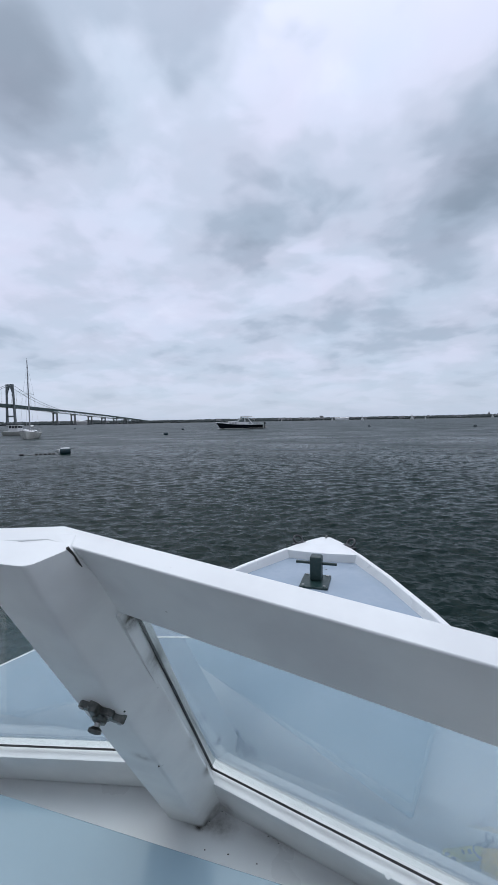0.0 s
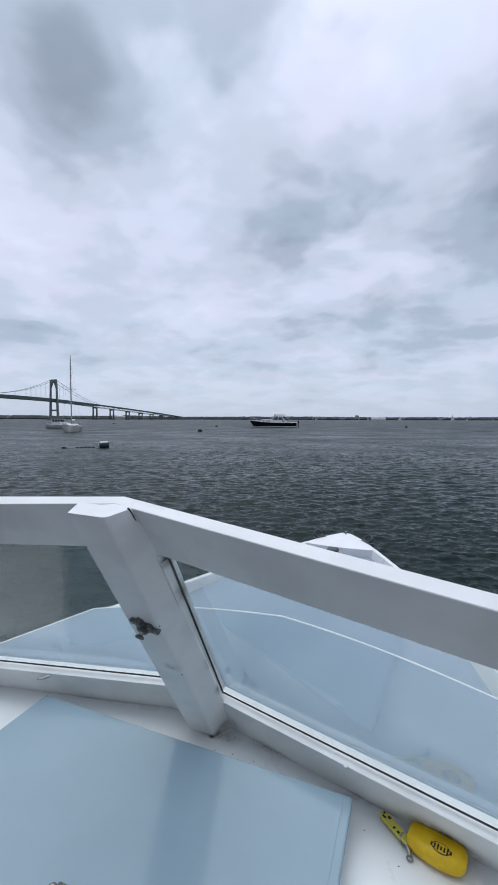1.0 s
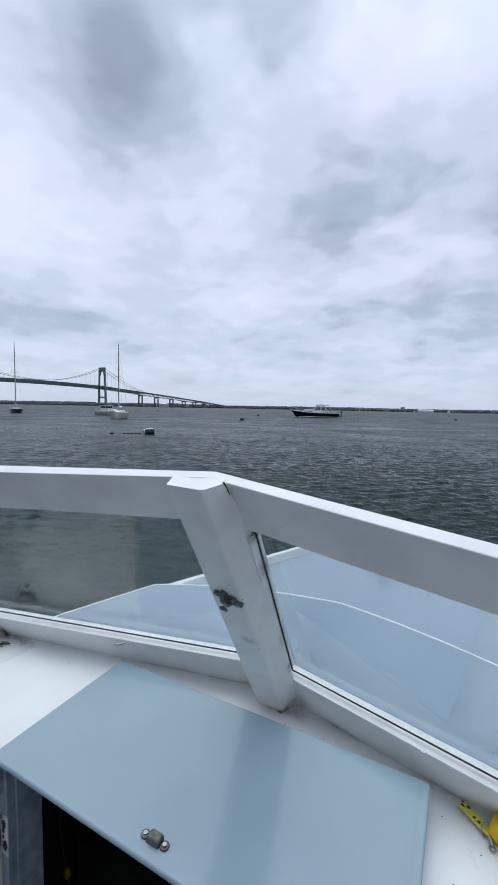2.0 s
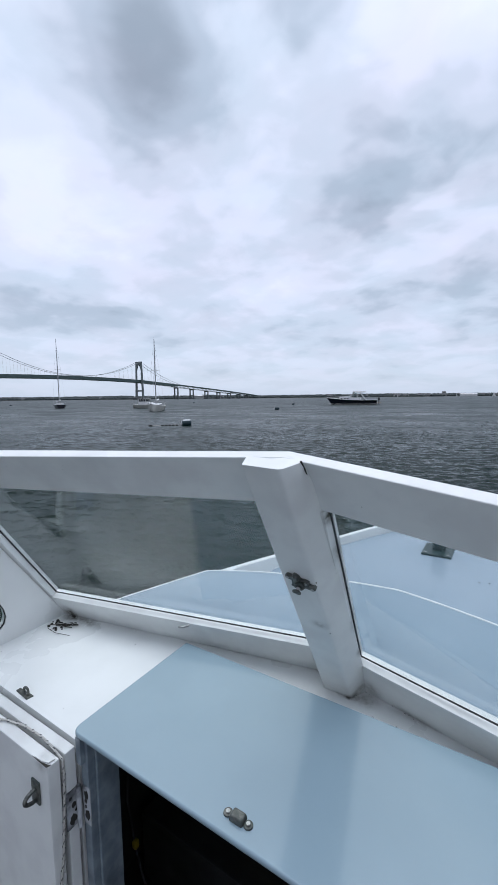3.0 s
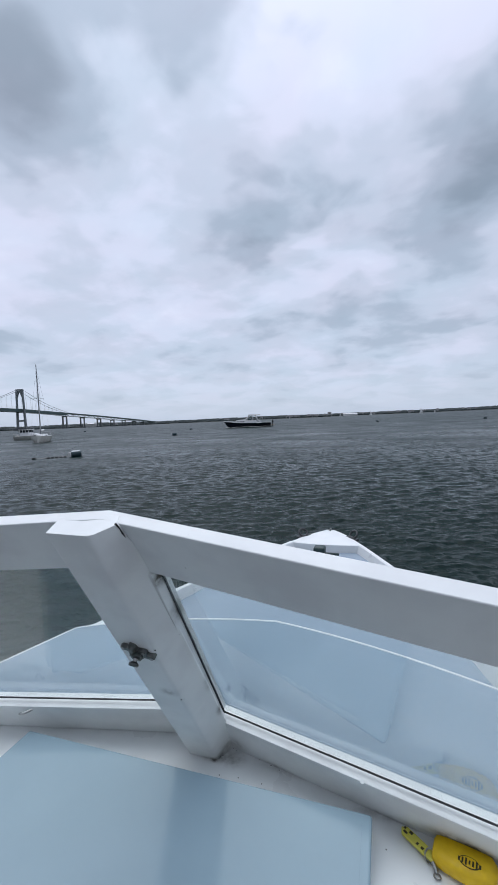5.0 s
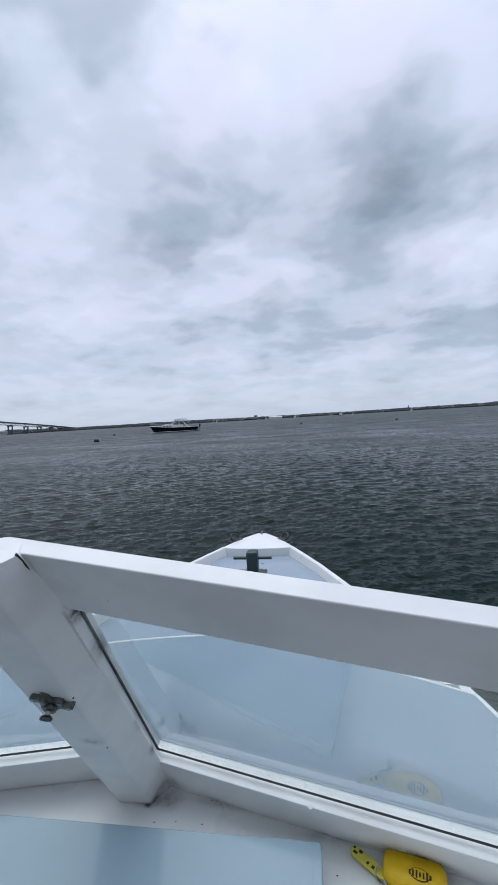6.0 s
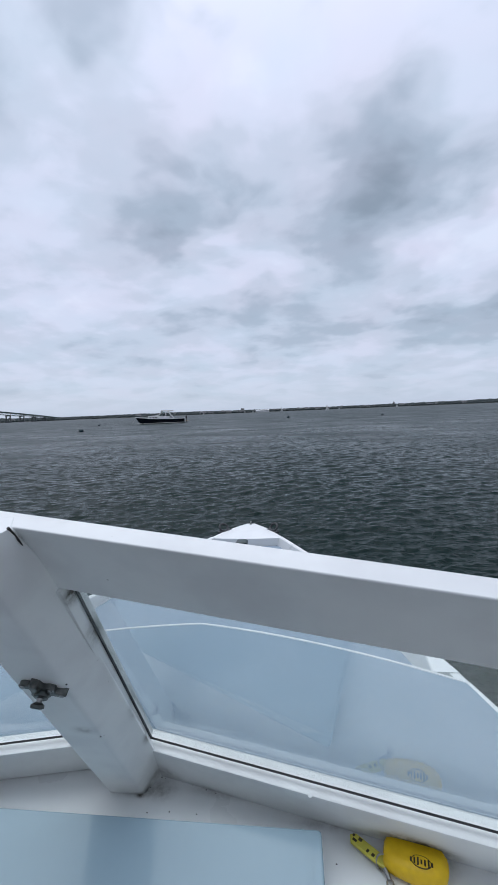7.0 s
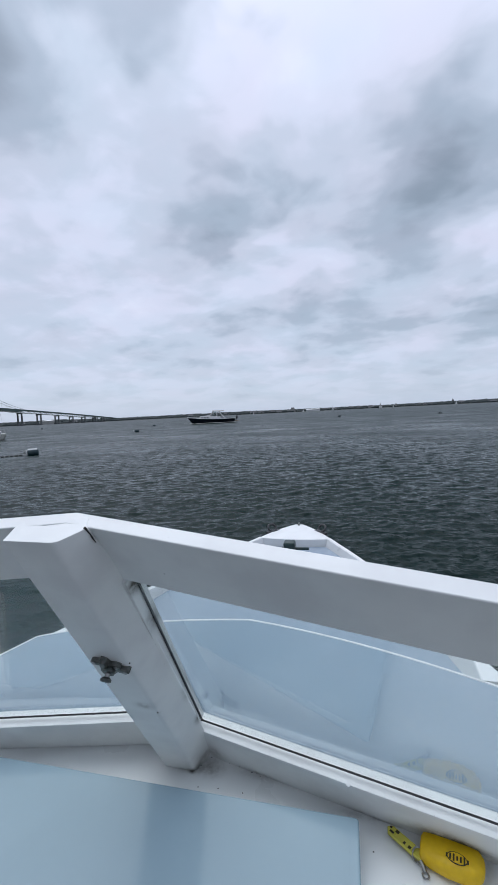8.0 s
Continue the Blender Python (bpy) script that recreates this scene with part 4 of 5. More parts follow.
def build_small_fittings():
    # pad eye on the dash beside the doors
    c = Vector((-0.592, -0.404, dash_z(-0.592)))
    eye = part("pad_eye", finish(hexa([c + Vector(p) for p in ((-0.028, -0.007, -0.002), (0.024, -0.010, -0.002), (0.026, 0.008, -0.002), (-0.028, 0.006, -0.002))],
                                      [c + Vector(p) for p in ((-0.026, -0.005, 0.003), (0.022, -0.008, 0.003), (0.024, 0.006, 0.003), (-0.026, 0.004, 0.003))]), 0.001), BRONZE, boat, "small bronze pad eye")
    part("eye", tube([c + Vector((0.007 + 0.009 * math.cos(a), 0.0, 0.010 + 0.009 * math.sin(a))) for a in np.linspace(0, math.tau, 16, endpoint=False)], 0.0028, 6, closed=True), BRONZE, eye)
    # hook screwed to the port sill
    h = wline("sill", 0.385, -1) + Vector((0, -0.004, -0.004))
    part("cup_hook", tube([h, h + Vector((-0.004, -0.010, 0.001)), h + Vector((-0.013, -0.016, -0.001)), h + Vector((-0.022, -0.014, -0.004)), h + Vector((-0.024, -0.008, -0.008))], 0.0028, 6), STEEL, boat, "small steel cup hook")
    # screw heads and plugs in the woodwork
    for s, u, up_ in ((1, 0.35, 0.0), (1, 0.62, 0.0)):
        p = wline("sill", u, s) + Vector((0, 0.002, 0.001))
        part("screw_plug", finish(disc(p - Vector((0, 0, 0.0015)), (0, -0.5, 0.85), 0.0042, 0.0025, 12), 0.0006), WHITE_WOOD, boat)
    for f, dx in ((0.40, 0.033), (0.63, 0.036)):
        p = Vector((0.03 + dx, -0.364 * f - 0.002 + max(0, dx - 0.031) * 1.3, 1.318 + 0.597 * f))
        part("screw_hole", finish(disc(p, (0, -0.85, -0.5), 0.0012, 0.0012, 8)), DEBRIS, boat)


build_small_fittings()


def build_debris():
    rng = random.Random(9)
    # dry grass and grit swept into the port corner
    d = tagged(new("dry_debris", None), "wisp of dry grass and dirt in the dash corner", "debris")
    c = Vector((-0.786, -0.186, dash_z(-0.786)))
    for k in range(16):
        a0 = rng.gauss(0.45, 0.22)
        ln = rng.uniform(0.015, 0.05)
        q = rng.uniform(-0.035, 0.025)
        o = c + Vector((q, q * 0.5 + rng.uniform(-0.007, 0.007), 0.003))
        part("stalk", tube([o, o + Vector((ln * 0.5 * math.cos(a0), ln * 0.5 * math.sin(a0), rng.uniform(0.0, 0.006))), o + Vector((ln * math.cos(a0 + 0.3), ln * math.sin(a0 + 0.3), 0.0))], rng.uniform(0.0006, 0.0016), 5), DEBRIS, d)
    part("stalk", tube([c + Vector((-0.02, -0.03, 0.001)), c + Vector((0.03, -0.034, 0.002)), c + Vector((0.075, -0.02, 0.001))], 0.0008, 5), DEBRIS, d)
    for k in range(14):
        o = c + Vector((rng.uniform(-0.04, 0.03), rng.uniform(-0.025, 0.012), 0.002))
        bm = bmesh.new()
        bmesh.ops.create_icosphere(bm, subdivisions=1, radius=rng.uniform(0.002, 0.005), matrix=Matrix.Translation(o))
        part("grit", bm, DEBRIS, d)
    # specks on the decks and dash
    g = tagged(new("specks", None), "scattered dark specks of dirt on the decks", "dirt", kind="stuff")
    bm = bmesh.new()
    spots = [(0.22, 0.36), (0.17, 0.30), (0.30, 0.42), (-0.12, 0.5), (0.42, 0.25), (0.12, 0.22), (-0.3, 0.25), (0.25, 0.18), (-0.42, 0.2), (0.36, 0.12)]
    for x, y in spots:
        bmesh.ops.create_icosphere(bm, subdivisions=1, radius=0.0017, matrix=Matrix.Translation((x, y, trunk_z(x, y))) @ Matrix.Diagonal((1.6, 0.8, 0.5, 1)))
    for x, y in ((0.41, -0.09), (0.43, -0.20), (0.47, -0.13), (0.08, -0.035), (0.12, -0.03), (0.17, -0.03), (-0.52, -0.13), (0.45, -0.25), (0.6, -0.18)):
        bmesh.ops.create_icosphere(bm, subdivisions=1, radius=0.0013, matrix=Matrix.Translation((x, y, dash_z(x))) @ Matrix.Diagonal((1.3, 1, 0.4, 1)))
    for x, y in ((0.07, 1.85), (0.26, 1.3), (-0.12, 1.4), (0.3, 1.32)):
        bmesh.ops.create_icosphere(bm, subdivisions=1, radius=0.006, matrix=Matrix.Translation((x, y, FD)) @ Matrix.Diagonal((1.3, 0.8, 0.4, 1)))
    part("speck", bm, DEBRIS, g)
    # grime where the post and sill meet the dash
    m_ = tagged(new("grime", None), "dark grime along the foot of the windscreen post", "dirt", kind="stuff")
    bm = bmesh.new()
    for k in range(12):
        f = rng.random()
        p = Vector((0.03 + rng.uniform(0.0, 0.06), 0, 0))
        p.y = 0.002 + max(0.0, p.x - 0.059) * 1.5 + rng.uniform(-0.003, 0.002)
        p.z = dash_z(p.x) + 0.0006
        bmesh.ops.create_icosphere(bm, subdivisions=1, radius=rng.uniform(0.0006, 0.0022), matrix=Matrix.Translation(p) @ Matrix.Diagonal((1.5, 0.8, 0.35, 1)))
    for k in range(9):
        u = 0.06 + 0.14 * rng.random() ** 1.5
        p = wline("foot", u, 1) + Vector((0, rng.uniform(-0.006, 0.0), 0))
        p.z = dash_z(p.x) + 0.0006
        bmesh.ops.create_icosphere(bm, subdivisions=1, radius=rng.uniform(0.0004, 0.0015), matrix=Matrix.Translation(p) @ Matrix.Diagonal((1.6, 0.8, 0.35, 1)))
    part("smear", bm, DEBRIS, m_)


build_debris()


def build_lanyard():
    # flecked cord over the door tops, hanging down beside the hinge
    ly = tagged(thing("lanyard"), "thin white flecked cord draped over the cabin doors", "rope")
    pts = [(-0.70, -0.500, 1.331), (-0.60, -0.492, 1.3315), (-0.55, -0.468, 1.3312), (-0.50, -0.456, 1.331), (-0.44, -0.453, 1.331), (-0.395, -0.457, 1.3295), (-0.365, -0.458, 1.322), (-0.3610, -0.459, 1.29), (-0.3615, -0.462, 1.22), (-0.3615, -0.470, 1.12), (-0.3620, -0.482, 1.04), (-0.3640, -0.4925, 0.97), (-0.372, -0.4935, 0.88), (-0.38, -0.4935, 0.75)]
    fine = []
    for a, b_ in zip(pts, pts[1:]):
        n = max(2, int((Vector(b_) - Vector(a)).length / 0.008))
        fine += [Vector(a).lerp(Vector(b_), k / n) for k in range(n)]
    part("cord", tube(fine, 0.0023, 7), ROPE_LIGHT, ly)
    bm = bmesh.new()
    for k in range(1, len(fine) - 2):
        d = (fine[k + 1] - fine[k]).normalized()
        s = d.orthogonal().normalized()
        q = d.cross(s)
        o = fine[k] + (s * math.cos(k * 2.1) + q * math.sin(k * 2.1)) * 0.0015
        tube([o - d * 0.0028 - s * 0.001, o + d * 0.0028 + s * 0.001], 0.0013, 5, bm)
    part("fleck", bm, ROPE_DARK, ly)


build_lanyard()


def build_life_jacket():
    # small yellow life jacket on a berth coloured near-black for the cabin's shade
    part("berth", finish(box(-0.70, -0.06, 0.02, 0.48, 0.30, 0.56), 0.01), SHADED_INSIDE, boat)
    lj = tagged(thing("life_jacket", (-0.285, 0.15, 0.56), 25), "yellow life jacket lying in the dark cabin", "life jacket")
    rings = []
    for z, w, d in ((0.0, 0.05, 0.035), (0.012, 0.065, 0.05), (0.03, 0.068, 0.052), (0.05, 0.058, 0.042), (0.06, 0.03, 0.02)):
        rings.append([(w * math.copysign(abs(math.cos(a)) ** 0.7, math.cos(a)), d * math.copysign(abs(math.sin(a)) ** 0.7, math.sin(a)), z) for a in np.linspace(0, math.tau, 20, endpoint=False)])
    part("foam_panel", finish(loft(rings)), LIFE_YELLOW, lj, smooth=60)
    part("collar_seam", tube([(0.05 * math.cos(a), 0.036 * math.sin(a), 0.054) for a in np.linspace(0, math.tau, 20, endpoint=False)], 0.002, 5, closed=True), LIFE_YELLOW, lj)
    # small yellow net floats on a grey line hung inside the cabin
    fl = tagged(thing("float_line", (-0.66, -0.02, 0.3)), "grey line with small yellow floats hanging in the dark cabin", "rope")
    part("line", tube([(-0.11, 0.06, 0.52), (-0.06, 0.0, 0.33), (-0.03, 0.0, 0.18), (0.0, 0.0, 0.08), (0.028, 0.0, 0.02), (0.05, 0.02, 0.004)], 0.004, 6), ROPE_DARK, fl)
    for px, py, pz in ((-0.027, 0.0, 0.18), (0.026, 0.0, 0.026)):
        part("net_float", finish(tube([(px, py, pz - 0.018), (px, py, pz - 0.008), (px, py, pz + 0.008), (px, py, pz + 0.018)], 0.012, 12, radii=[0.006, 0.012, 0.012, 0.006])), LIFE_YELLOW, fl)


build_life_jacket()

# ---- the bay: buoys, moored boats, bridge and shores ----
NAVY = material("navy_hull_paint", (0.006, 0.008, 0.016), 0.12, grain=(0.009, 0.011, 0.02), grain_scale=2)
CREAM = material("cream_hull_paint", (0.62, 0.61, 0.56), 0.3, grain=(0.55, 0.54, 0.5), grain_scale=1.5, spots=(0.45, 0.43, 0.38), spot_scale=0.8)
BOAT_WHITE = material("white_boat_paint", (0.78, 0.78, 0.77), 0.3, grain=(0.72, 0.72, 0.71), grain_scale=2)
TINT = material("dark_cabin_window", (0.02, 0.025, 0.03), 0.08, grain=(0.03, 0.035, 0.04), grain_scale=3)
TEAK = material("weathered_teak", (0.25, 0.17, 0.10), 0.6, grain=(0.2, 0.13, 0.08), grain_scale=8)
SPAR = material("grey_aluminium_spar", (0.40, 0.41, 0.42), 0.4, 0.5, grain=(0.33, 0.34, 0.35), grain_scale=2)
BUOY_TEAL = material("dark_teal_buoy", (0.008, 0.03, 0.038), 0.5, grain=(0.012, 0.04, 0.048), grain_scale=6, spots=(0.03, 0.04, 0.04), spot_scale=3)
BUOY_TOP = material("bleached_buoy_top", (0.62, 0.64, 0.64), 0.6, grain=(0.5, 0.52, 0.5), grain_scale=6)
TOWER_PAINT = material("pale_green_bridge_steel", (0.19, 0.215, 0.22), 0.6, grain=(0.16, 0.185, 0.19), grain_scale=0.08, spots=(0.13, 0.15, 0.155), spot_scale=0.03)
DECK_PAINT = material("green_bridge_steel", (0.075, 0.115, 0.11), 0.6, grain=(0.06, 0.095, 0.09), grain_scale=0.1)
CONCRETE = material("weathered_concrete", (0.13, 0.14, 0.14), 0.85, grain=(0.10, 0.11, 0.11), grain_scale=0.2, spots=(0.08, 0.085, 0.09), spot_scale=0.06)
# green greyed a little, with the distance haze put into the colour
FOLIAGE = material("far_woodland", (0.030, 0.043, 0.042), 0.9, grain=(0.024, 0.036, 0.037), grain_scale=0.06, spots=(0.042, 0.054, 0.050), spot_scale=0.02)
SHORE = material("far_shore_earth", (0.05, 0.058, 0.05), 0.9, grain=(0.038, 0.046, 0.04), grain_scale=0.03, spots=(0.085, 0.088, 0.075), spot_scale=0.015)
HOUSE_WALL = material("pale_house_wall", (0.42, 0.42, 0.40), 0.8, grain=(0.34, 0.34, 0.33), grain_scale=0.3)
HOUSE_ROOF = material("grey_house_roof", (0.10, 0.10, 0.105), 0.8, grain=(0.08, 0.08, 0.085), grain_scale=0.4)
SAIL = material("white_sailcloth", (0.78, 0.78, 0.76), 0.8, grain=(0.7, 0.7, 0.68), grain_scale=0.5)


def bearing(az, dist):
    a = radians(az)
    return -dist * math.sin(a), dist * math.cos(a)


def boat_hull(stations, n=9):
    """Stations of x along the hull: (x, half beam, sheer height, draught)."""
    rings = []
    for x, b, h, d in stations:
        ring = []
        for k in range(-n, n + 1):
            f = k / n
            y = b * math.copysign(abs(f) ** 0.75, f)
            z = -d + (h + d) * abs(f) ** 2.4
            ring.append((x, y, z))
        rings.append(ring)
    return finish(loft(rings))


def deck_plate(stations, drop=0.04, thick=0.03):
    rings = [[(x, -b * 0.98, h - drop - thick), (x, -b * 0.98, h - drop), (x, 0, h - drop + 0.05), (x, b * 0.98, h - drop), (x, b * 0.98, h - drop - thick)] for x, b, h, d in stations]
    return finish(loft(rings))


def build_picnic_launch():
    """Dark-hulled motor yacht, bow towards -x, moored broadside."""
    x, y = bearing(17.9, 114)
    v = tagged(thing("motor_yacht", (x, y, 0), 13), "dark navy motor yacht with white cabin moored broadside", "boat")
    st = [(-6.9, 0.03, 1.46, -1.40), (-6.4, 0.36, 1.40, -0.85), (-5.8, 0.68, 1.34, -0.15), (-5.0, 1.05, 1.28, 0.45), (-3.2, 1.6, 1.10, 0.5), (-1.0, 1.85, 0.98, 0.5), (2.0, 1.85, 0.90, 0.45), (4.4, 1.7, 0.92, 0.4), (5.3, 1.6, 0.94, 0.35)]
    part("hull", boat_hull(st), NAVY, v, "glossy dark navy hull")
    part("deck", deck_plate(st), TEAK, v)
    part("sheer_rail", tube([(a, -b, h) for a, b, h, d in st] + [(a, b, h) for a, b, h, d in reversed(st)], 0.05, 6), BOAT_WHITE, v)
    part("boot_stripe", tube([(a, -b * (1.0 if a > -4 else 0.62), 0.12) for a, b, h, d in st[1:]], 0.06, 6), CREAM, v)
    # trunk cabin, wheelhouse and hard top
    part("trunk_cabin", finish(hexa([(-3.9, -1.0, 1.0), (-1.2, -1.35, 0.9), (-1.2, 1.35, 0.9), (-3.9, 1.0, 1.0)], [(-3.6, -0.85, 1.60), (-1.2, -1.2, 1.74), (-1.2, 1.2, 1.74), (-3.6, 0.85, 1.60)]), 0.08), BOAT_WHITE, v)
    for k in (-3.1, -2.3, -1.6):
        part("port_light", finish(box(k - 0.22, k + 0.22, -1.27 - 0.1 * (k > -2), -1.15, 1.18, 1.36), 0.03), TINT, v)
    part("wheelhouse", finish(hexa([(-1.4, -1.4, 0.9), (1.5, -1.4, 0.85), (1.5, 1.4, 0.85), (-1.4, 1.4, 0.9)], [(-1.15, -1.30, 1.50), (1.5, -1.30, 1.42), (1.5, 1.30, 1.42), (-1.15, 1.30, 1.50)]), 0.06), BOAT_WHITE, v)
    part("windscreen", finish(hexa([(-1.2, -1.25, 1.48), (-1.13, -1.25, 1.48), (-1.13, 1.25, 1.48), (-1.2, 1.25, 1.48)], [(-0.15, -1.1, 2.52), (-0.08, -1.1, 2.52), (-0.08, 1.1, 2.52), (-0.15, 1.1, 2.52)])), TINT, v)
    for s in (-1, 1):
        part("side_window", finish(hexa([(-0.75, s * 1.24, 1.5), (0.55, s * 1.26, 1.46), (0.55, s * 1.28, 1.46), (-0.75, s * 1.26, 1.5)], [(0.0, s * 1.14, 2.4), (0.6, s * 1.17, 2.4), (0.6, s * 1.19, 2.4), (0.0, s * 1.16, 2.4)])), GLASS, v)
        part("roof_pillar", tube([(-1.2, s * 1.3, 1.46), (-0.1, s * 1.2, 2.54)], 0.085, 6), BOAT_WHITE, v)
        part("roof_pillar", tube([(0.62, s * 1.3, 1.40), (0.68, s * 1.22, 2.54)], 0.06, 6), BOAT_WHITE, v)
        part("roof_pillar", tube([(2.75, s * 1.35, 0.98), (1.9, s * 1.26, 1.75), (1.2, s * 1.22, 2.52)], 0.085, 6), BOAT_WHITE, v)
        part("bow_rail", tube([(-5.9, s * 0.45, 1.46), (-5.5, s * 0.72, 1.78), (-3.4, s * 1.45, 1.62), (-3.0, s * 1.5, 1.12)], 0.022, 5), STEEL, v)
    part("hard_top", finish(hexa([(-0.5, -1.3, 2.50), (2.7, -1.32, 2.46), (2.7, 1.32, 2.46), (-0.5, 1.3, 2.50)], [(-0.3, -1.2, 2.74), (2.6, -1.22, 2.68), (2.6, 1.22, 2.68), (-0.3, 1.2, 2.74)]), 0.04), BOAT_WHITE, v)
    part("aerial", tube([(0.5, 0.3, 2.55), (0.6, 0.3, 3.0)], 0.03, 5), BOAT_WHITE, v)
    part("swim_platform", finish(box(5.2, 6.3, -1.4, 1.4, 0.28, 0.36), 0.02), TEAK, v)
    motor = part("outboard_motor", finish(hexa([(5.55, -0.28, 0.9), (6.05, -0.26, 0.9), (6.05, 0.26, 0.9), (5.55, 0.28, 0.9)], [(5.6, -0.2, 1.45), (5.95, -0.18, 1.4), (5.95, 0.18, 1.4), (5.6, 0.2, 1.45)]), 0.08), BLACK_RUBBER, v, "black outboard motor tilted at the stern")
    part("leg", finish(box(5.65, 5.85, -0.1, 0.1, 0.1, 0.9), 0.03), BLACK_RUBBER, motor)
    part("mooring_line", tube([(-6.8, 0, 1.38), (-7.2, 0.0, 0.7), (-7.9, 0.0, 0.1)], 0.03, 5), ROPE_LIGHT, v)
    v.scale = (1.08, 1.08, 1.30)


build_picnic_launch()


def build_sloop(az, dist, rz, hull, mast_h, label, loa=9.0, boom_cover=True):
    x, y = bearing(az, dist)
    v = tagged(thing("sailboat", (x, y, 0), rz), label, "sailboat", "moored sailboats")
    k = loa / 9.0
    st = [(-4.5 * k, 0.03, 1.15, 0.02), (-4.1 * k, 0.4, 1.08, 0.2), (-3.0 * k, 0.95, 0.98, 0.35), (-1.2 * k, 1.4, 0.88, 0.45), (0.8 * k, 1.5, 0.82, 0.45), (2.6 * k, 1.35, 0.82, 0.35), (4.2 * k, 0.95, 0.9, 0.1)]
    part("hull", boat_hull(st), hull, v)
    part("deck", deck_plate(st), CREAM, v)
    part("coachroof", finish(hexa([(-2.2 * k, -0.6, 0.86), (1.2 * k, -0.95, 0.8), (1.2 * k, 0.95, 0.8), (-2.2 * k, 0.6, 0.86)], [(-1.9 * k, -0.45, 1.16), (1.2 * k, -0.8, 1.28), (1.2 * k, 0.8, 1.28), (-1.9 * k, 0.45, 1.16)]), 0.06), BOAT_WHITE, v)
    for s in (-1, 1):
        for q in (-1.0, 0.1):
            part("port_light", finish(box(q * k - 0.3, q * k + 0.3, s * 0.86 - 0.06, s * 0.86 + 0.06, 0.98, 1.12), 0.02), TINT, v)
    mast = part("mast", tube([(-0.6 * k, 0, 1.1), (-0.62 * k, 0, mast_h * 0.6), (-0.65 * k, 0, mast_h)], 0.09, 8, radii=[0.1, 0.095, 0.06]), SPAR, v, "bare aluminium mast")
    part("spreader", tube([(-0.62 * k, -0.75, mast_h * 0.56), (-0.62 * k, 0, mast_h * 0.575), (-0.62 * k, 0.75, mast_h * 0.56)], 0.03, 5), SPAR, mast)
    part("masthead_vane", tube([(-0.95 * k, 0, mast_h + 0.05), (-0.65 * k, 0, mast_h + 0.25), (-0.45 * k, 0, mast_h + 0.05)], 0.02, 5), SPAR, mast)
    part("boom", finish(tube([(-0.6 * k, 0, 1.85), (3.2 * k, 0, 1.95)], 0.14 if boom_cover else 0.06, 8), 0.01), BOAT_WHITE, v)
    for p in ((-4.4 * k, 0, 1.15), (4.1 * k, 0, 0.95)):
        part("stay", tube([p, (-0.65 * k, 0, mast_h * 0.98)], 0.012, 4), SPAR, v)
    for s in (-1, 1):
        part("shroud", tube([(-0.5 * k, s * 1.4, 0.9), (-0.62 * k, s * 0.75, mast_h * 0.56), (-0.65 * k, 0, mast_h * 0.95)], 0.012, 4), SPAR, v)
        for q in (-3.0, -1.4, 0.4, 2.2, 3.8):
            part("stanchion", tube([(q * k, s * interp([(a, b) for a, b, *_ in st], q * k)[0] * 0.95, 0.85), (q * k, s * interp([(a, b) for a, b, *_ in st], q * k)[0] * 0.95, 1.5)], 0.02, 5), STEEL, v)
    for s in (-1, 1):
        part("stern_rail", tube([(3.6 * k, s * 1.05, 0.9), (4.1 * k, s * 0.85, 1.55), (4.3 * k, 0, 1.6)], 0.025, 5), STEEL, v)
    part("pulpit", tube([(-3.6 * k, 0.7, 1.0), (-4.2 * k, 0.42, 1.6), (-4.6 * k, 0, 1.68), (-4.2 * k, -0.42, 1.6), (-3.6 * k, -0.7, 1.0)], 0.025, 5), STEEL, v)
    return v


build_sloop(45.2, 73, 128, CREAM, 12.2, "cream-hulled sailboat with bare mast on a mooring")
build_sloop(57.2, 112, 330, NAVY, 16.8, "dark-hulled sailboat with tall bare mast on a mooring", 11.0)


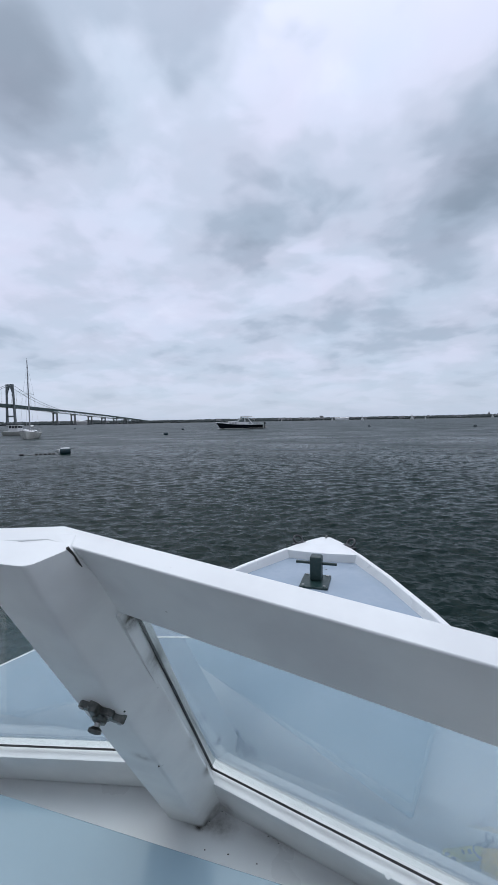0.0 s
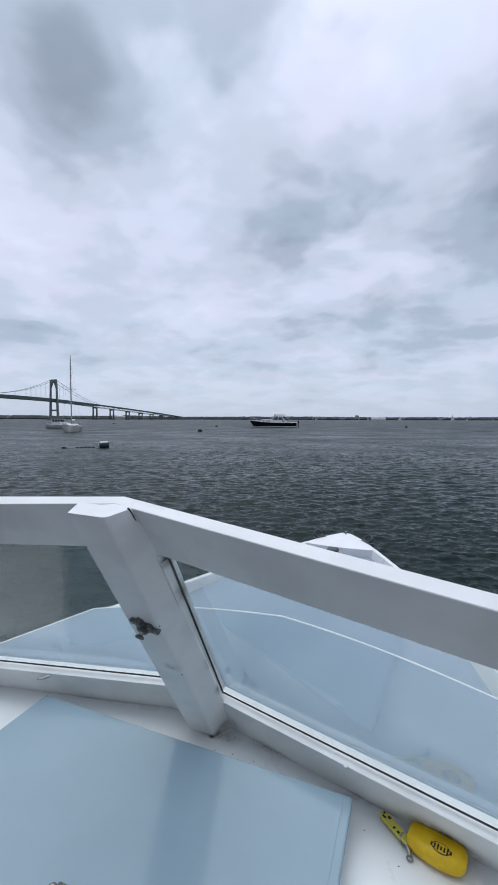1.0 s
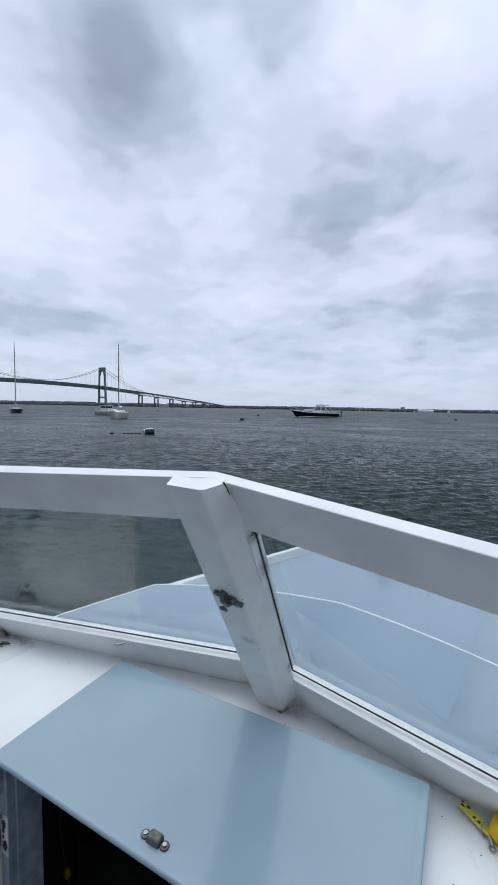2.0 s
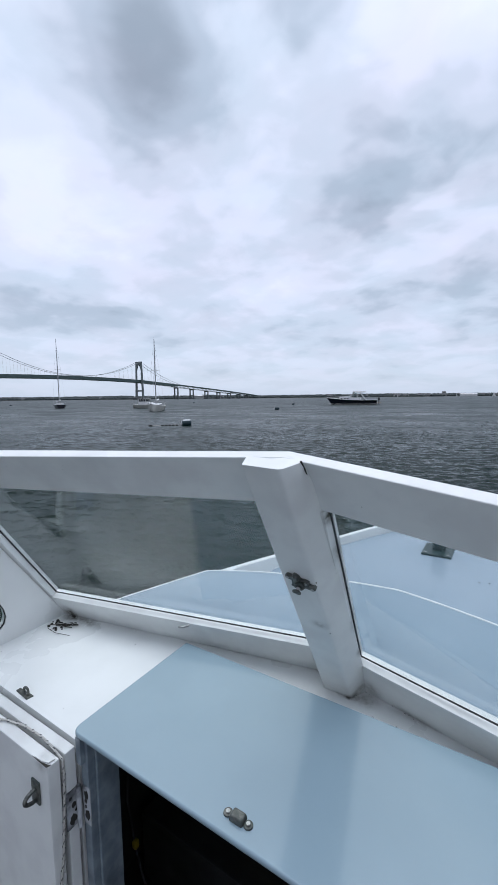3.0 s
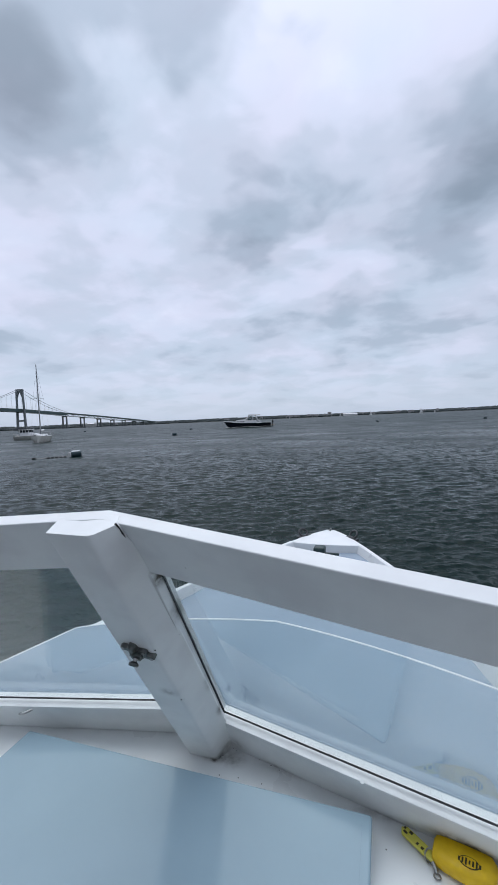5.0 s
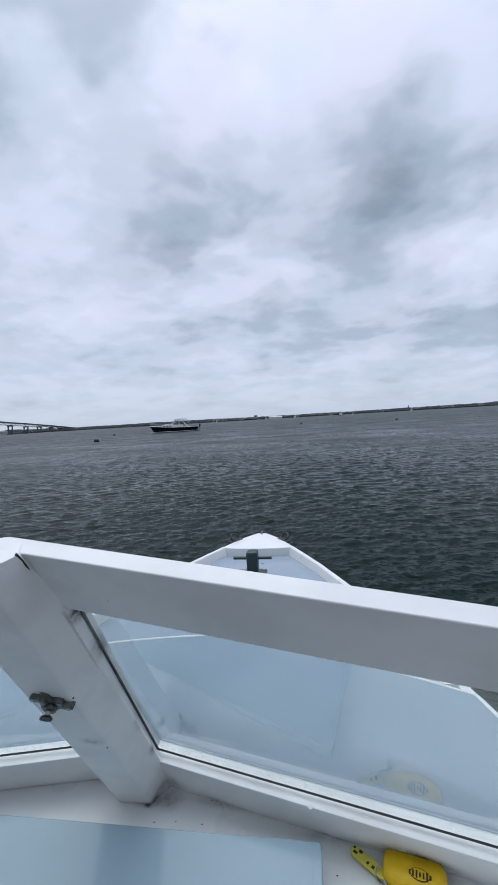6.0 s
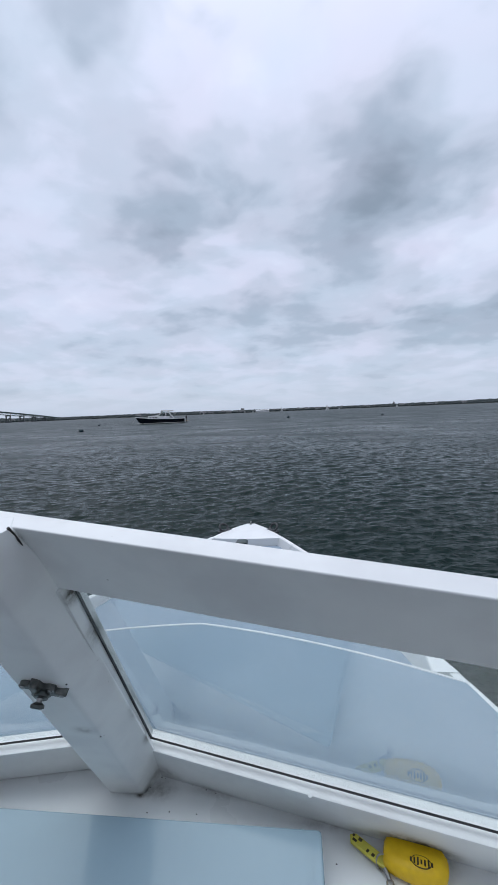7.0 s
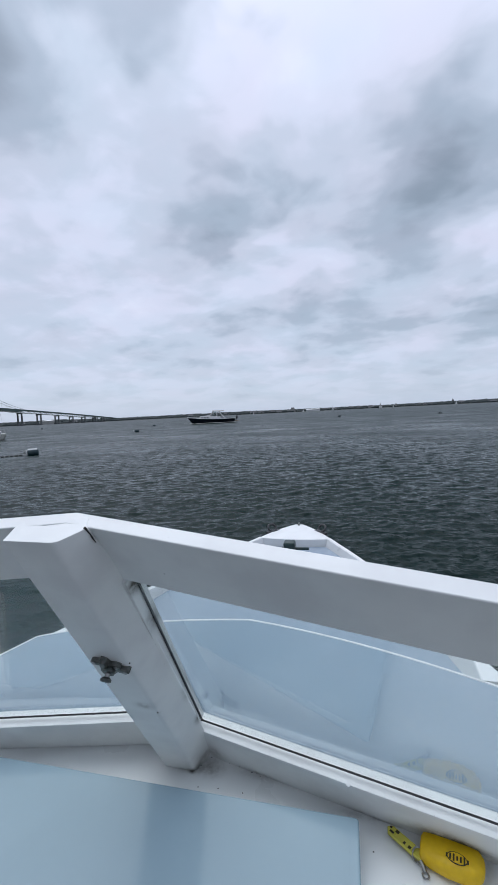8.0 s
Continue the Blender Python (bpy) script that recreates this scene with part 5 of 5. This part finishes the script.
def build_cabin_cruiser():
    x, y = bearing(46.5, 96)
    v = tagged(thing("cabin_cruiser", (x, y, 0), 195), "small grey-white cabin cruiser on a mooring", "boat")
    st = [(-4.0, 0.03, 1.25, 0.02), (-3.6, 0.5, 1.2, 0.2), (-2.4, 1.1, 1.05, 0.35), (-0.5, 1.4, 0.92, 0.4), (2.0, 1.4, 0.9, 0.35), (3.6, 1.3, 0.95, 0.3)]
    part("hull", boat_hull(st), CREAM, v)
    part("deck", deck_plate(st), CREAM, v)
    part("cuddy", finish(hexa([(-2.6, -0.8, 1.0), (-0.4, -1.15, 0.9), (-0.4, 1.15, 0.9), (-2.6, 0.8, 1.0)], [(-2.2, -0.65, 1.45), (-0.4, -1.0, 1.6), (-0.4, 1.0, 1.6), (-2.2, 0.65, 1.45)]), 0.06), BOAT_WHITE, v)
    part("wheelhouse", finish(hexa([(-0.6, -1.1, 0.9), (1.9, -1.1, 0.9), (1.9, 1.1, 0.9), (-0.6, 1.1, 0.9)], [(-0.5, -1.05, 1.7), (1.9, -1.05, 1.7), (1.9, 1.05, 1.7), (-0.5, 1.05, 1.7)]), 0.04), BOAT_WHITE, v)
    for s in (-1, 1):
        for q in (-0.1, 0.7, 1.4):
            part("side_window", finish(box(q - 0.3, q + 0.3, s * 1.04 - 0.02, s * 1.04 + 0.02, 1.75, 2.3), 0.02), TINT, v)
        for q in (-0.45, 0.3, 1.05, 1.8):
            part("roof_pillar", finish(box(q - 0.05, q + 0.05, s * 1.04 - 0.04, s * 1.04 + 0.04, 1.68, 2.36)), BOAT_WHITE, v)
    part("windscreen", finish(box(-0.52, -0.46, -1.0, 1.0, 1.75, 2.3), 0.01), TINT, v)
    part("roof", finish(box(-0.8, 2.3, -1.2, 1.2, 2.35, 2.47), 0.04), BOAT_WHITE, v)
    v.scale = (0.8, 0.8, 0.85)
    part("cockpit_rail", tube([(1.9, -1.3, 1.0), (3.5, -1.25, 1.35), (3.6, 0, 1.35), (3.5, 1.25, 1.35), (1.9, 1.3, 1.0)], 0.03, 5), STEEL, v)


build_cabin_cruiser()


def build_mooring_buoy():
    x, y = bearing(41.5, 31)
    v = tagged(thing("mooring_buoy", (x, y, 0.0), 41.5), "dark teal mooring buoy with white top and float line", "buoy")
    part("buoy_body", finish(tube([(-0.34, 0, 0.14), (-0.3, 0, 0.14), (0.3, 0, 0.16), (0.34, 0, 0.16)], 0.27, 18, radii=[0.22, 0.27, 0.27, 0.22])), BUOY_TEAL, v)
    part("top_band", finish(hexa([(-0.33, -0.2, 0.33), (0.3, -0.2, 0.35), (0.3, 0.2, 0.35), (-0.33, 0.2, 0.33)], [(-0.3, -0.11, 0.425), (0.27, -0.11, 0.445), (0.27, 0.11, 0.445), (-0.3, 0.11, 0.425)]), 0.03), BUOY_TOP, v)
    part("end_cap", finish(disc((-0.36, 0, 0.14), (-1, 0, 0), 0.2, 0.05, 16), 0.02), BUOY_TOP, v)
    part("lifting_eye", tube([(0.1 * math.cos(a) - 0.45, 0, 0.2 + 0.1 * math.sin(a)) for a in np.linspace(0, math.tau, 14, endpoint=False)], 0.025, 6, closed=True), STEEL, v)
    for k in range(5):
        part("line_float", finish(tube([(-0.85 - 0.27 * k, 0.03 * (k % 2), 0.02), (-0.66 - 0.27 * k, 0.03 * (k % 2), 0.02)], 0.05, 10), 0.02), BLACK_RUBBER, v)
    part("line_float", finish(tube([(-2.85, 0.02, 0.03), (-2.6, 0.02, 0.03)], 0.07, 10), 0.02), BLACK_RUBBER, v)
    part("pick_up_line", tube([(-0.4, 0, 0.05), (-1.2, 0.02, 0.01), (-2.0, 0.0, 0.0), (-2.8, 0.02, 0.02)], 0.018, 5), ROPE_LIGHT, v)


build_mooring_buoy()


def build_small_buoys():
    first = None
    for az, d in ((28.5, 70), (-12.0, 105), (0.6, 120), (26.2, 118), (40.0, 190), (62.5, 180)):
        x, y = bearing(az, d)
        if first is None:
            first = tagged(thing("mooring_can", (x, y, 0.0), az), "small dark mooring can floating low in the water", "buoy", "small mooring cans")
            part("can", finish(tube([(-0.36, 0, 0.16), (0.36, 0, 0.16)], 0.28, 14), 0.04), BUOY_TEAL, first)
            part("pick_up_float", finish(tube([(-0.62, 0, 0.1), (-0.45, 0, 0.32)], 0.06, 8), 0.02), BUOY_TOP, first)
            part("ring", tube([(0.42 + 0.07 * math.cos(a), 0, 0.25 + 0.07 * math.sin(a)) for a in np.linspace(0, math.tau, 12, endpoint=False)], 0.02, 6, closed=True), STEEL, first)
        else:
            copy_thing(first, pose(x, y, 0.0, 0, 0, az + d))


build_small_buoys()


# ---- suspension bridge ----
def build_bridge():
    br = tagged(thing("suspension_bridge", (0, 0, 0)), "long green steel suspension bridge with arched towers over the bay", "bridge")
    BX = -1095.0
    ty = (1019.0 - 488.0, 1019.0)

    def deck_z(y):
        # high over the main span, falling to the far shore
        if y < ty[0]:
            return 66 - (ty[0] - y) * 0.03
        if y <= 1019:
            mid = (y - 775) / 244
            return 70.5 - 4.0 * mid * mid
        return 66.5 - (y - 1019) * 0.058

    for y in ty:
        tw = part("tower", finish(box(BX - 9, BX + 9, y - 4.2, y + 4.2, 4, 5)), TOWER_PAINT, br, "pale steel bridge tower with pointed arch")
        for s in (-1, 1):
            rings = []
            for z, o, hw, hd in ((3, 16.5, 2.8, 3.2), (64, 14.2, 2.4, 2.6), (131, 12.2, 2.1, 2.3)):
                rings.append([(BX + s * o - hd, y + 0 - hw, z), (BX + s * o + hd, y - hw, z), (BX + s * o + hd, y + hw, z), (BX + s * o - hd, y + hw, z)])
            part("leg", finish(loft(rings)), TOWER_PAINT, tw)
        for z0, z1 in ((28, 33), (57, 62)):
            part("strut", finish(box(BX - 15, BX + 15, y - 2.0, y + 2.0, z0, z1)), TOWER_PAINT, tw)
        # pointed arch under the head
        bm = bmesh.new()
        for s in (-1, 1):
            prev = None
            for k in range(9):
                f = k / 8
                xx, zz = 10.2 * (1 - f) ** 0.75, 103 + 20 * f
                if prev:
                    hexa([(BX + s * prev[0], y - 2.2, prev[1]), (BX + s * 12.0, y - 2.2, prev[1]), (BX + s * 12.0, y + 2.2, prev[1]), (BX + s * prev[0], y + 2.2, prev[1])],
                         [(BX + s * xx, y - 2.2, zz), (BX + s * 12.0, y - 2.2, zz), (BX + s * 12.0, y + 2.2, zz), (BX + s * xx, y + 2.2, zz)], bm)
                prev = (xx, zz)
        box(BX - 14.5, BX + 14.5, y - 2.2, y + 2.2, 123, 131, bm)
        part("arch", finish(bm), TOWER_PAINT, tw)
        part("pier_base", finish(box(BX - 26, BX + 26, y - 11, y + 11, -4, 8), 1.5), CONCRETE, tw)
    # road deck, drawn as a long girder with its truss below
    ys = list(np.arange(-60, 1019, 40)) + list(np.arange(1019, 1921, 30))
    rings = []
    for y in ys:
        z = deck_z(y)
        xo = BX - max(0, y - 1200) ** 2 * 0.00012
        rings.append([(xo - 9.5, y, z - (7.5 if y < 1215 else 2.2)), (xo + 9.5, y, z - (7.5 if y < 1215 else 2.2)), (xo + 9.5, y, z + 1.5), (xo - 9.5, y, z + 1.5)])
    part("road_deck", finish(loft(rings)), DECK_PAINT, br, "green steel road deck")
    bm = bmesh.new()
    for s in (-8.5, 8.5):
        for a, b_ in zip(ys, ys[1:]):
            xa, xb = BX - max(0, a - 1200) ** 2 * 0.00012 + s, BX - max(0, b_ - 1200) ** 2 * 0.00012 + s
            dep = 5.5 if a < 1150 else 7.0
            if a > 1560:
                dep = 3.5
            za, zb = deck_z(a) - 2.5, deck_z(b_) - 2.5
            hexa([(xa - .5, a, za - dep - 1.1), (xa + .5, a, za - dep - 1.1), (xa + .5, a, za - dep), (xa - .5, a, za - dep)], [(xb - .5, b_, zb - dep - 1.1), (xb + .5, b_, zb - dep - 1.1), (xb + .5, b_, zb - dep), (xb - .5, b_, zb - dep)], bm)
            m_ = (a + b_) / 2
            tube([(xa, a, za), ((xa + xb) / 2, m_, (za + zb) / 2 - dep), (xb, b_, zb)], 0.55, 4, bm)
    part("truss", finish(bm), DECK_PAINT, br)
    # piers of the approach
    for y in (1206, 1299, 1400, 1494, 1586, 1680, 1770, 1850):
        z = deck_z(y) - (9.5 if y < 1560 else 6.5)
        xo = BX - max(0, y - 1200) ** 2 * 0.00012
        pier = part("pier", finish(box(xo - 11, xo + 11, y - 2.2, y + 2.2, z - 5, z)), CONCRETE, br)
        for s in (-1, 1):
            part("column", finish(hexa([(xo + s * 8.6 - 2.2, y - 2.6, -3), (xo + s * 8.6 + 2.2, y - 2.6, -3), (xo + s * 8.6 + 2.2, y + 2.6, -3), (xo + s * 8.6 - 2.2, y + 2.6, -3)],
                                       [(xo + s * 8.2 - 1.6, y - 2, z), (xo + s * 8.2 + 1.6, y - 2, z), (xo + s * 8.2 + 1.6, y + 2, z), (xo + s * 8.2 - 1.6, y + 2, z)])), CONCRETE, pier)
        part("footing", finish(box(xo - 12, xo + 12, y - 4, y + 4, -3, 4)), CONCRETE, pier)
    # main cables and hangers
    for s in (-9.2, 9.2):
        def cable(y):
            if y < ty[0]:
                return 131 - (ty[0] - y) * 0.26
            if y <= ty[1]:
                mid = (y - (ty[0] + ty[1]) / 2) / 244
                return 73.5 + 57.5 * mid * mid
            f = (y - ty[1]) / 209
            return 131 + (deck_z(1228) - 131) * f - 9 * math.sin(f * math.pi)
        cy = list(np.arange(ty[0] - 200, ty[0], 25)) + list(np.linspace(ty[0], ty[1], 41)) + list(np.linspace(ty[1] + 10, 1228, 18))
        part("main_cable", tube([(BX + s, y, cable(y)) for y in cy], 0.55, 6), TOWER_PAINT, br)
        bm = bmesh.new()
        for y in np.arange(ty[0] - 175, 1222, 18.3):
            zc, zd = cable(y), deck_z(y)
            if zc - zd > 3:
                tube([(BX + s, y, zd), (BX + s, y, zc)], 0.13, 4, bm)
        tagged(part("hanger_cables", finish(bm), TOWER_PAINT, br), kind="stuff")


build_bridge()


# ---- shores ----
def build_shore(name, label, az0, az1, dist, height, depth, seed):
    rng = np.random.default_rng(seed)
    n = 260
    az = np.linspace(az0, az1, n)
    d = interp_arr(dist, az)
    h = interp_arr(height, az)
    rough = np.convolve(rng.normal(0, 1, n + 20), np.ones(9) / 9, "same")[10:-10] * 0.45 + np.convolve(rng.normal(0, 1, n + 20), np.ones(31) / 31, "same")[10:-10] * 0.9
    h = h * (1 + 0.35 * rough)
    rings = []
    for k in range(n):
        prof = ((0, -1.5), (8, 1.2), (50, 2.5), (120, 0.45 * h[k]), (260, 0.75 * h[k]), (depth, -2))
        rings.append([(*bearing(az[k], d[k] + q), z) for q, z in prof])
    bm = loft(rings, closed=False, caps=False)
    ob = part(name, finish(bm), SHORE, None, label)
    tagged(ob, label, "shore", kind="structure")
    # tree crowns joined into one wood
    bm_v, bm_f = [], []
    ico = bmesh.new()
    bmesh.ops.create_icosphere(ico, subdivisions=1, radius=1)
    iv = [tuple(v.co) for v in ico.verts]
    ico_f = [[v.index for v in f.verts] for f in ico.faces]
    ico.free()
    for k in range(11000):
        a = rng.uniform(az0, az1)
        dd = float(np.interp(a, az, d))
        hh = float(np.interp(a, az, h))
        q = rng.uniform(60, 330)
        base = hh * np.interp(q, (50, 120, 260, 340), (0.1, 0.4, 0.7, 0.55))
        if rng.uniform() < 0.12:
            q, base = rng.uniform(12, 50), 1.5
        r = rng.uniform(2.0, 5.6) * (0.6 + 0.4 * min(1, hh / 16)) * dd / 2200
        px, py = bearing(a, dd + q)
        o = len(bm_v)
        sq = rng.uniform(0.75, 1.25)
        for vx, vy, vz in iv:
            w = 1 + rng.uniform(-0.22, 0.22)
            bm_v.append((px + vx * r * 1.15 * w, py + vy * r * 1.15 * w, base + r * 0.6 + vz * r * sq * w))
        bm_f += [[o + i for i in f] for f in ico_f]
    me = bpy.data.meshes.new("wood")
    me.from_pydata(bm_v, [], bm_f)
    for p in me.polygons:
        p.use_smooth = True
    me.materials.append(FOLIAGE)
    tagged(new("wood", me), "dark green woods along the far shore", "trees", kind="stuff")
    return az, d, h


def interp_arr(table, az):
    xs = [t[0] for t in table]
    return np.interp(az, xs, [t[1] for t in table])


# bearing and distance of the waterline, bearing and height of the land
MAIN = build_shore("shore_main", "low wooded shore across the bay", -48, 33,
                   ((-48, 1500), (-30, 1900), (-10, 2300), (5, 2300), (18, 1900), (26, 1900), (33, 2100)),
                   ((-48, 22), (-30, 20), (-20, 16), (-8, 15), (5, 15), (12, 17), (20, 18), (26, 14), (33, 11)), 420, 11)
NORTH = build_shore("shore_north", "low hills behind the bridge", 28, 84,
                    ((28, 2350), (36, 2300), (45, 2500), (60, 2500), (84, 2300)),
                    ((28, 12), (36, 20), (40, 25), (44, 19), (50, 22), (60, 19), (70, 19), (84, 22)), 700, 12)


def build_house(first, x, y, z, rz, w, dpt, h):
    v = tagged(thing("house", (x, y, z), rz), "pale shore house with grey pitched roof far off", "house", "houses on the far shore")
    part("wall", finish(box(-w / 2, w / 2, -dpt / 2, dpt / 2, 0, h)), HOUSE_WALL, v)
    part("roof", finish(hexa([(-w / 2 - .5, -dpt / 2 - .5, h), (w / 2 + .5, -dpt / 2 - .5, h), (w / 2 + .5, dpt / 2 + .5, h), (-w / 2 - .5, dpt / 2 + .5, h)],
                             [(-w / 2 - .5, -0.1, h + dpt * 0.45), (w / 2 + .5, -0.1, h + dpt * 0.45), (w / 2 + .5, 0.1, h + dpt * 0.45), (-w / 2 - .5, 0.1, h + dpt * 0.45)])), HOUSE_ROOF, v)
    for k in (-0.3, 0.0, 0.3):
        part("window", finish(box(w * k - 0.7, w * k + 0.7, -dpt / 2 - 0.06, -dpt / 2 + 0.02, h * 0.35, h * 0.35 + 1.5)), TINT, v)
    return v


def build_town():
    rng = random.Random(5)
    kinds = [build_house(None, *bearing(7.6, 2330), 3, 7.6, 15, 10, 6), build_house(None, *bearing(9.3, 2330), 3, 9.3, 24, 11, 5), build_house(None, *bearing(2.2, 2360), 4, 2.2, 11, 9, 8)]
    for k in range(46):
        a = rng.choice((rng.uniform(-2, 13), rng.uniform(-40, 24), rng.uniform(-14, 14), rng.uniform(34, 62)))
        t_ = MAIN if a < 30 else NORTH
        d = float(np.interp(a, t_[0], t_[1])) + rng.uniform(15, 110)
        x, y = bearing(a, d)
        copy_thing(rng.choice(kinds), pose(x, y, rng.uniform(1.5, 7), 0, 0, a + rng.uniform(-25, 25)))
    # long white shed and a tiered white building on the waterfront
    for az_, w, h, lab in ((4.3, 74, 9, "long white waterfront shed across the bay"),):
        x, y = bearing(az_, 2270)
        v = tagged(thing("waterfront_shed", (x, y, 1), az_), lab, "shed")
        part("wall", finish(box(-w / 2, w / 2, -9, 9, 0, h)), BOAT_WHITE, v)
        part("roof", finish(hexa([(-w / 2, -9.5, h), (w / 2, -9.5, h), (w / 2, 9.5, h), (-w / 2, 9.5, h)], [(-w / 2, -0.2, h + 4), (w / 2, -0.2, h + 4), (w / 2, 0.2, h + 4), (-w / 2, 0.2, h + 4)])), BOAT_WHITE, v)
    x, y = bearing(7.2, 2280)
    v = tagged(thing("waterfront_hall", (x, y, 1), 7), "tall pale waterfront hall with stepped roofs", "building")
    part("wall", finish(box(-22, 22, -9, 9, 0, 11)), HOUSE_WALL, v)
    part("upper_block", finish(box(-4, 16, -7, 7, 11, 20)), HOUSE_WALL, v)
    part("roof", finish(hexa([(-5, -8, 20), (17, -8, 20), (17, 8, 20), (-5, 8, 20)], [(-2, -0.5, 25), (14, -0.5, 25), (14, 0.5, 25), (-2, 0.5, 25)])), HOUSE_ROOF, v)
    for k in range(-4, 5):
        part("window", finish(box(k * 4.6 - 1, k * 4.6 + 1, -9.2, -8.9, 3, 8)), TINT, v)
    # oil tank below the bridge approach
    x, y = bearing(39.2, 2150)
    v = tagged(thing("storage_tank", (x, y, 0), 0), "pale storage tank on the shore behind the bridge", "tank")
    part("shell", finish(disc((0, 0, -1), (0, 0, 1), 36, 17, 40)), HOUSE_WALL, v)
    part("roof", finish(tube([(0, 0, 16), (0, 0, 20)], 36, 40, radii=[36.5, 2])), BOAT_WHITE, v)
    # church steeple on the skyline
    x, y = bearing(-13.2, 2380)
    v = tagged(thing("church_tower", (x, y, 0), 0), "dark church steeple above the shore trees", "church")
    part("tower", finish(box(-3.5, 3.5, -3.5, 3.5, 0, 21)), HOUSE_ROOF, v)
    part("spire", finish(hexa([(-3.5, -3.5, 21), (3.5, -3.5, 21), (3.5, 3.5, 21), (-3.5, 3.5, 21)], [(-.3, -.3, 31), (.3, -.3, 31), (.3, .3, 31), (-.3, .3, 31)])), HOUSE_ROOF, v)


build_town()


def build_far_sails():
    first = None
    for az_, d, sc, rz in ((1.6, 900, 1.0, 20), (-4.6, 800, 1.05, -30), (-6.2, 1200, 0.9, 40), (-13.6, 1150, 1.0, 10), (-9.0, 1500, 1.0, 70), (5.6, 1500, 1.0, -10), (-27, 1300, 1.0, 0), (12.5, 1500, 0.9, 60)):
        x, y = bearing(az_, d)
        if first is None:
            first = tagged(thing("sailing_dinghy", (x, y, 0), rz), "small white sailing boat under full sail far off", "sailboat", "far sailing boats")
            st = [(-3.6, 0.03, 0.9, 0.02), (-2.4, 0.8, 0.8, 0.2), (0, 1.1, 0.7, 0.3), (3.2, 0.8, 0.75, 0.1)]
            part("hull", boat_hull(st, 4), BOAT_WHITE, first)
            part("mast", tube([(-0.5, 0, 0.7), (-0.5, 0, 10.4)], 0.08, 6), SPAR, first)
            part("mainsail", finish(hexa([(-0.4, 0, 1.5), (3.0, 0.5, 1.5), (0.8, 0.45, 6.0), (-0.4, 0, 10.2)], [(-0.4, 0.04, 1.5), (3.0, 0.54, 1.5), (0.8, 0.49, 6.0), (-0.4, 0.04, 10.2)])), SAIL, first)
            part("jib", finish(hexa([(-3.5, 0, 1.0), (-0.7, 0.4, 1.2), (-0.6, 0, 8.8)], [(-3.5, 0.04, 1.0), (-0.7, 0.44, 1.2), (-0.6, 0.04, 8.8)])), SAIL, first)
        else:
            copy_thing(first, pose(x, y, 0, 0, 0, rz) @ Matrix.Scale(sc, 4))


build_far_sails()
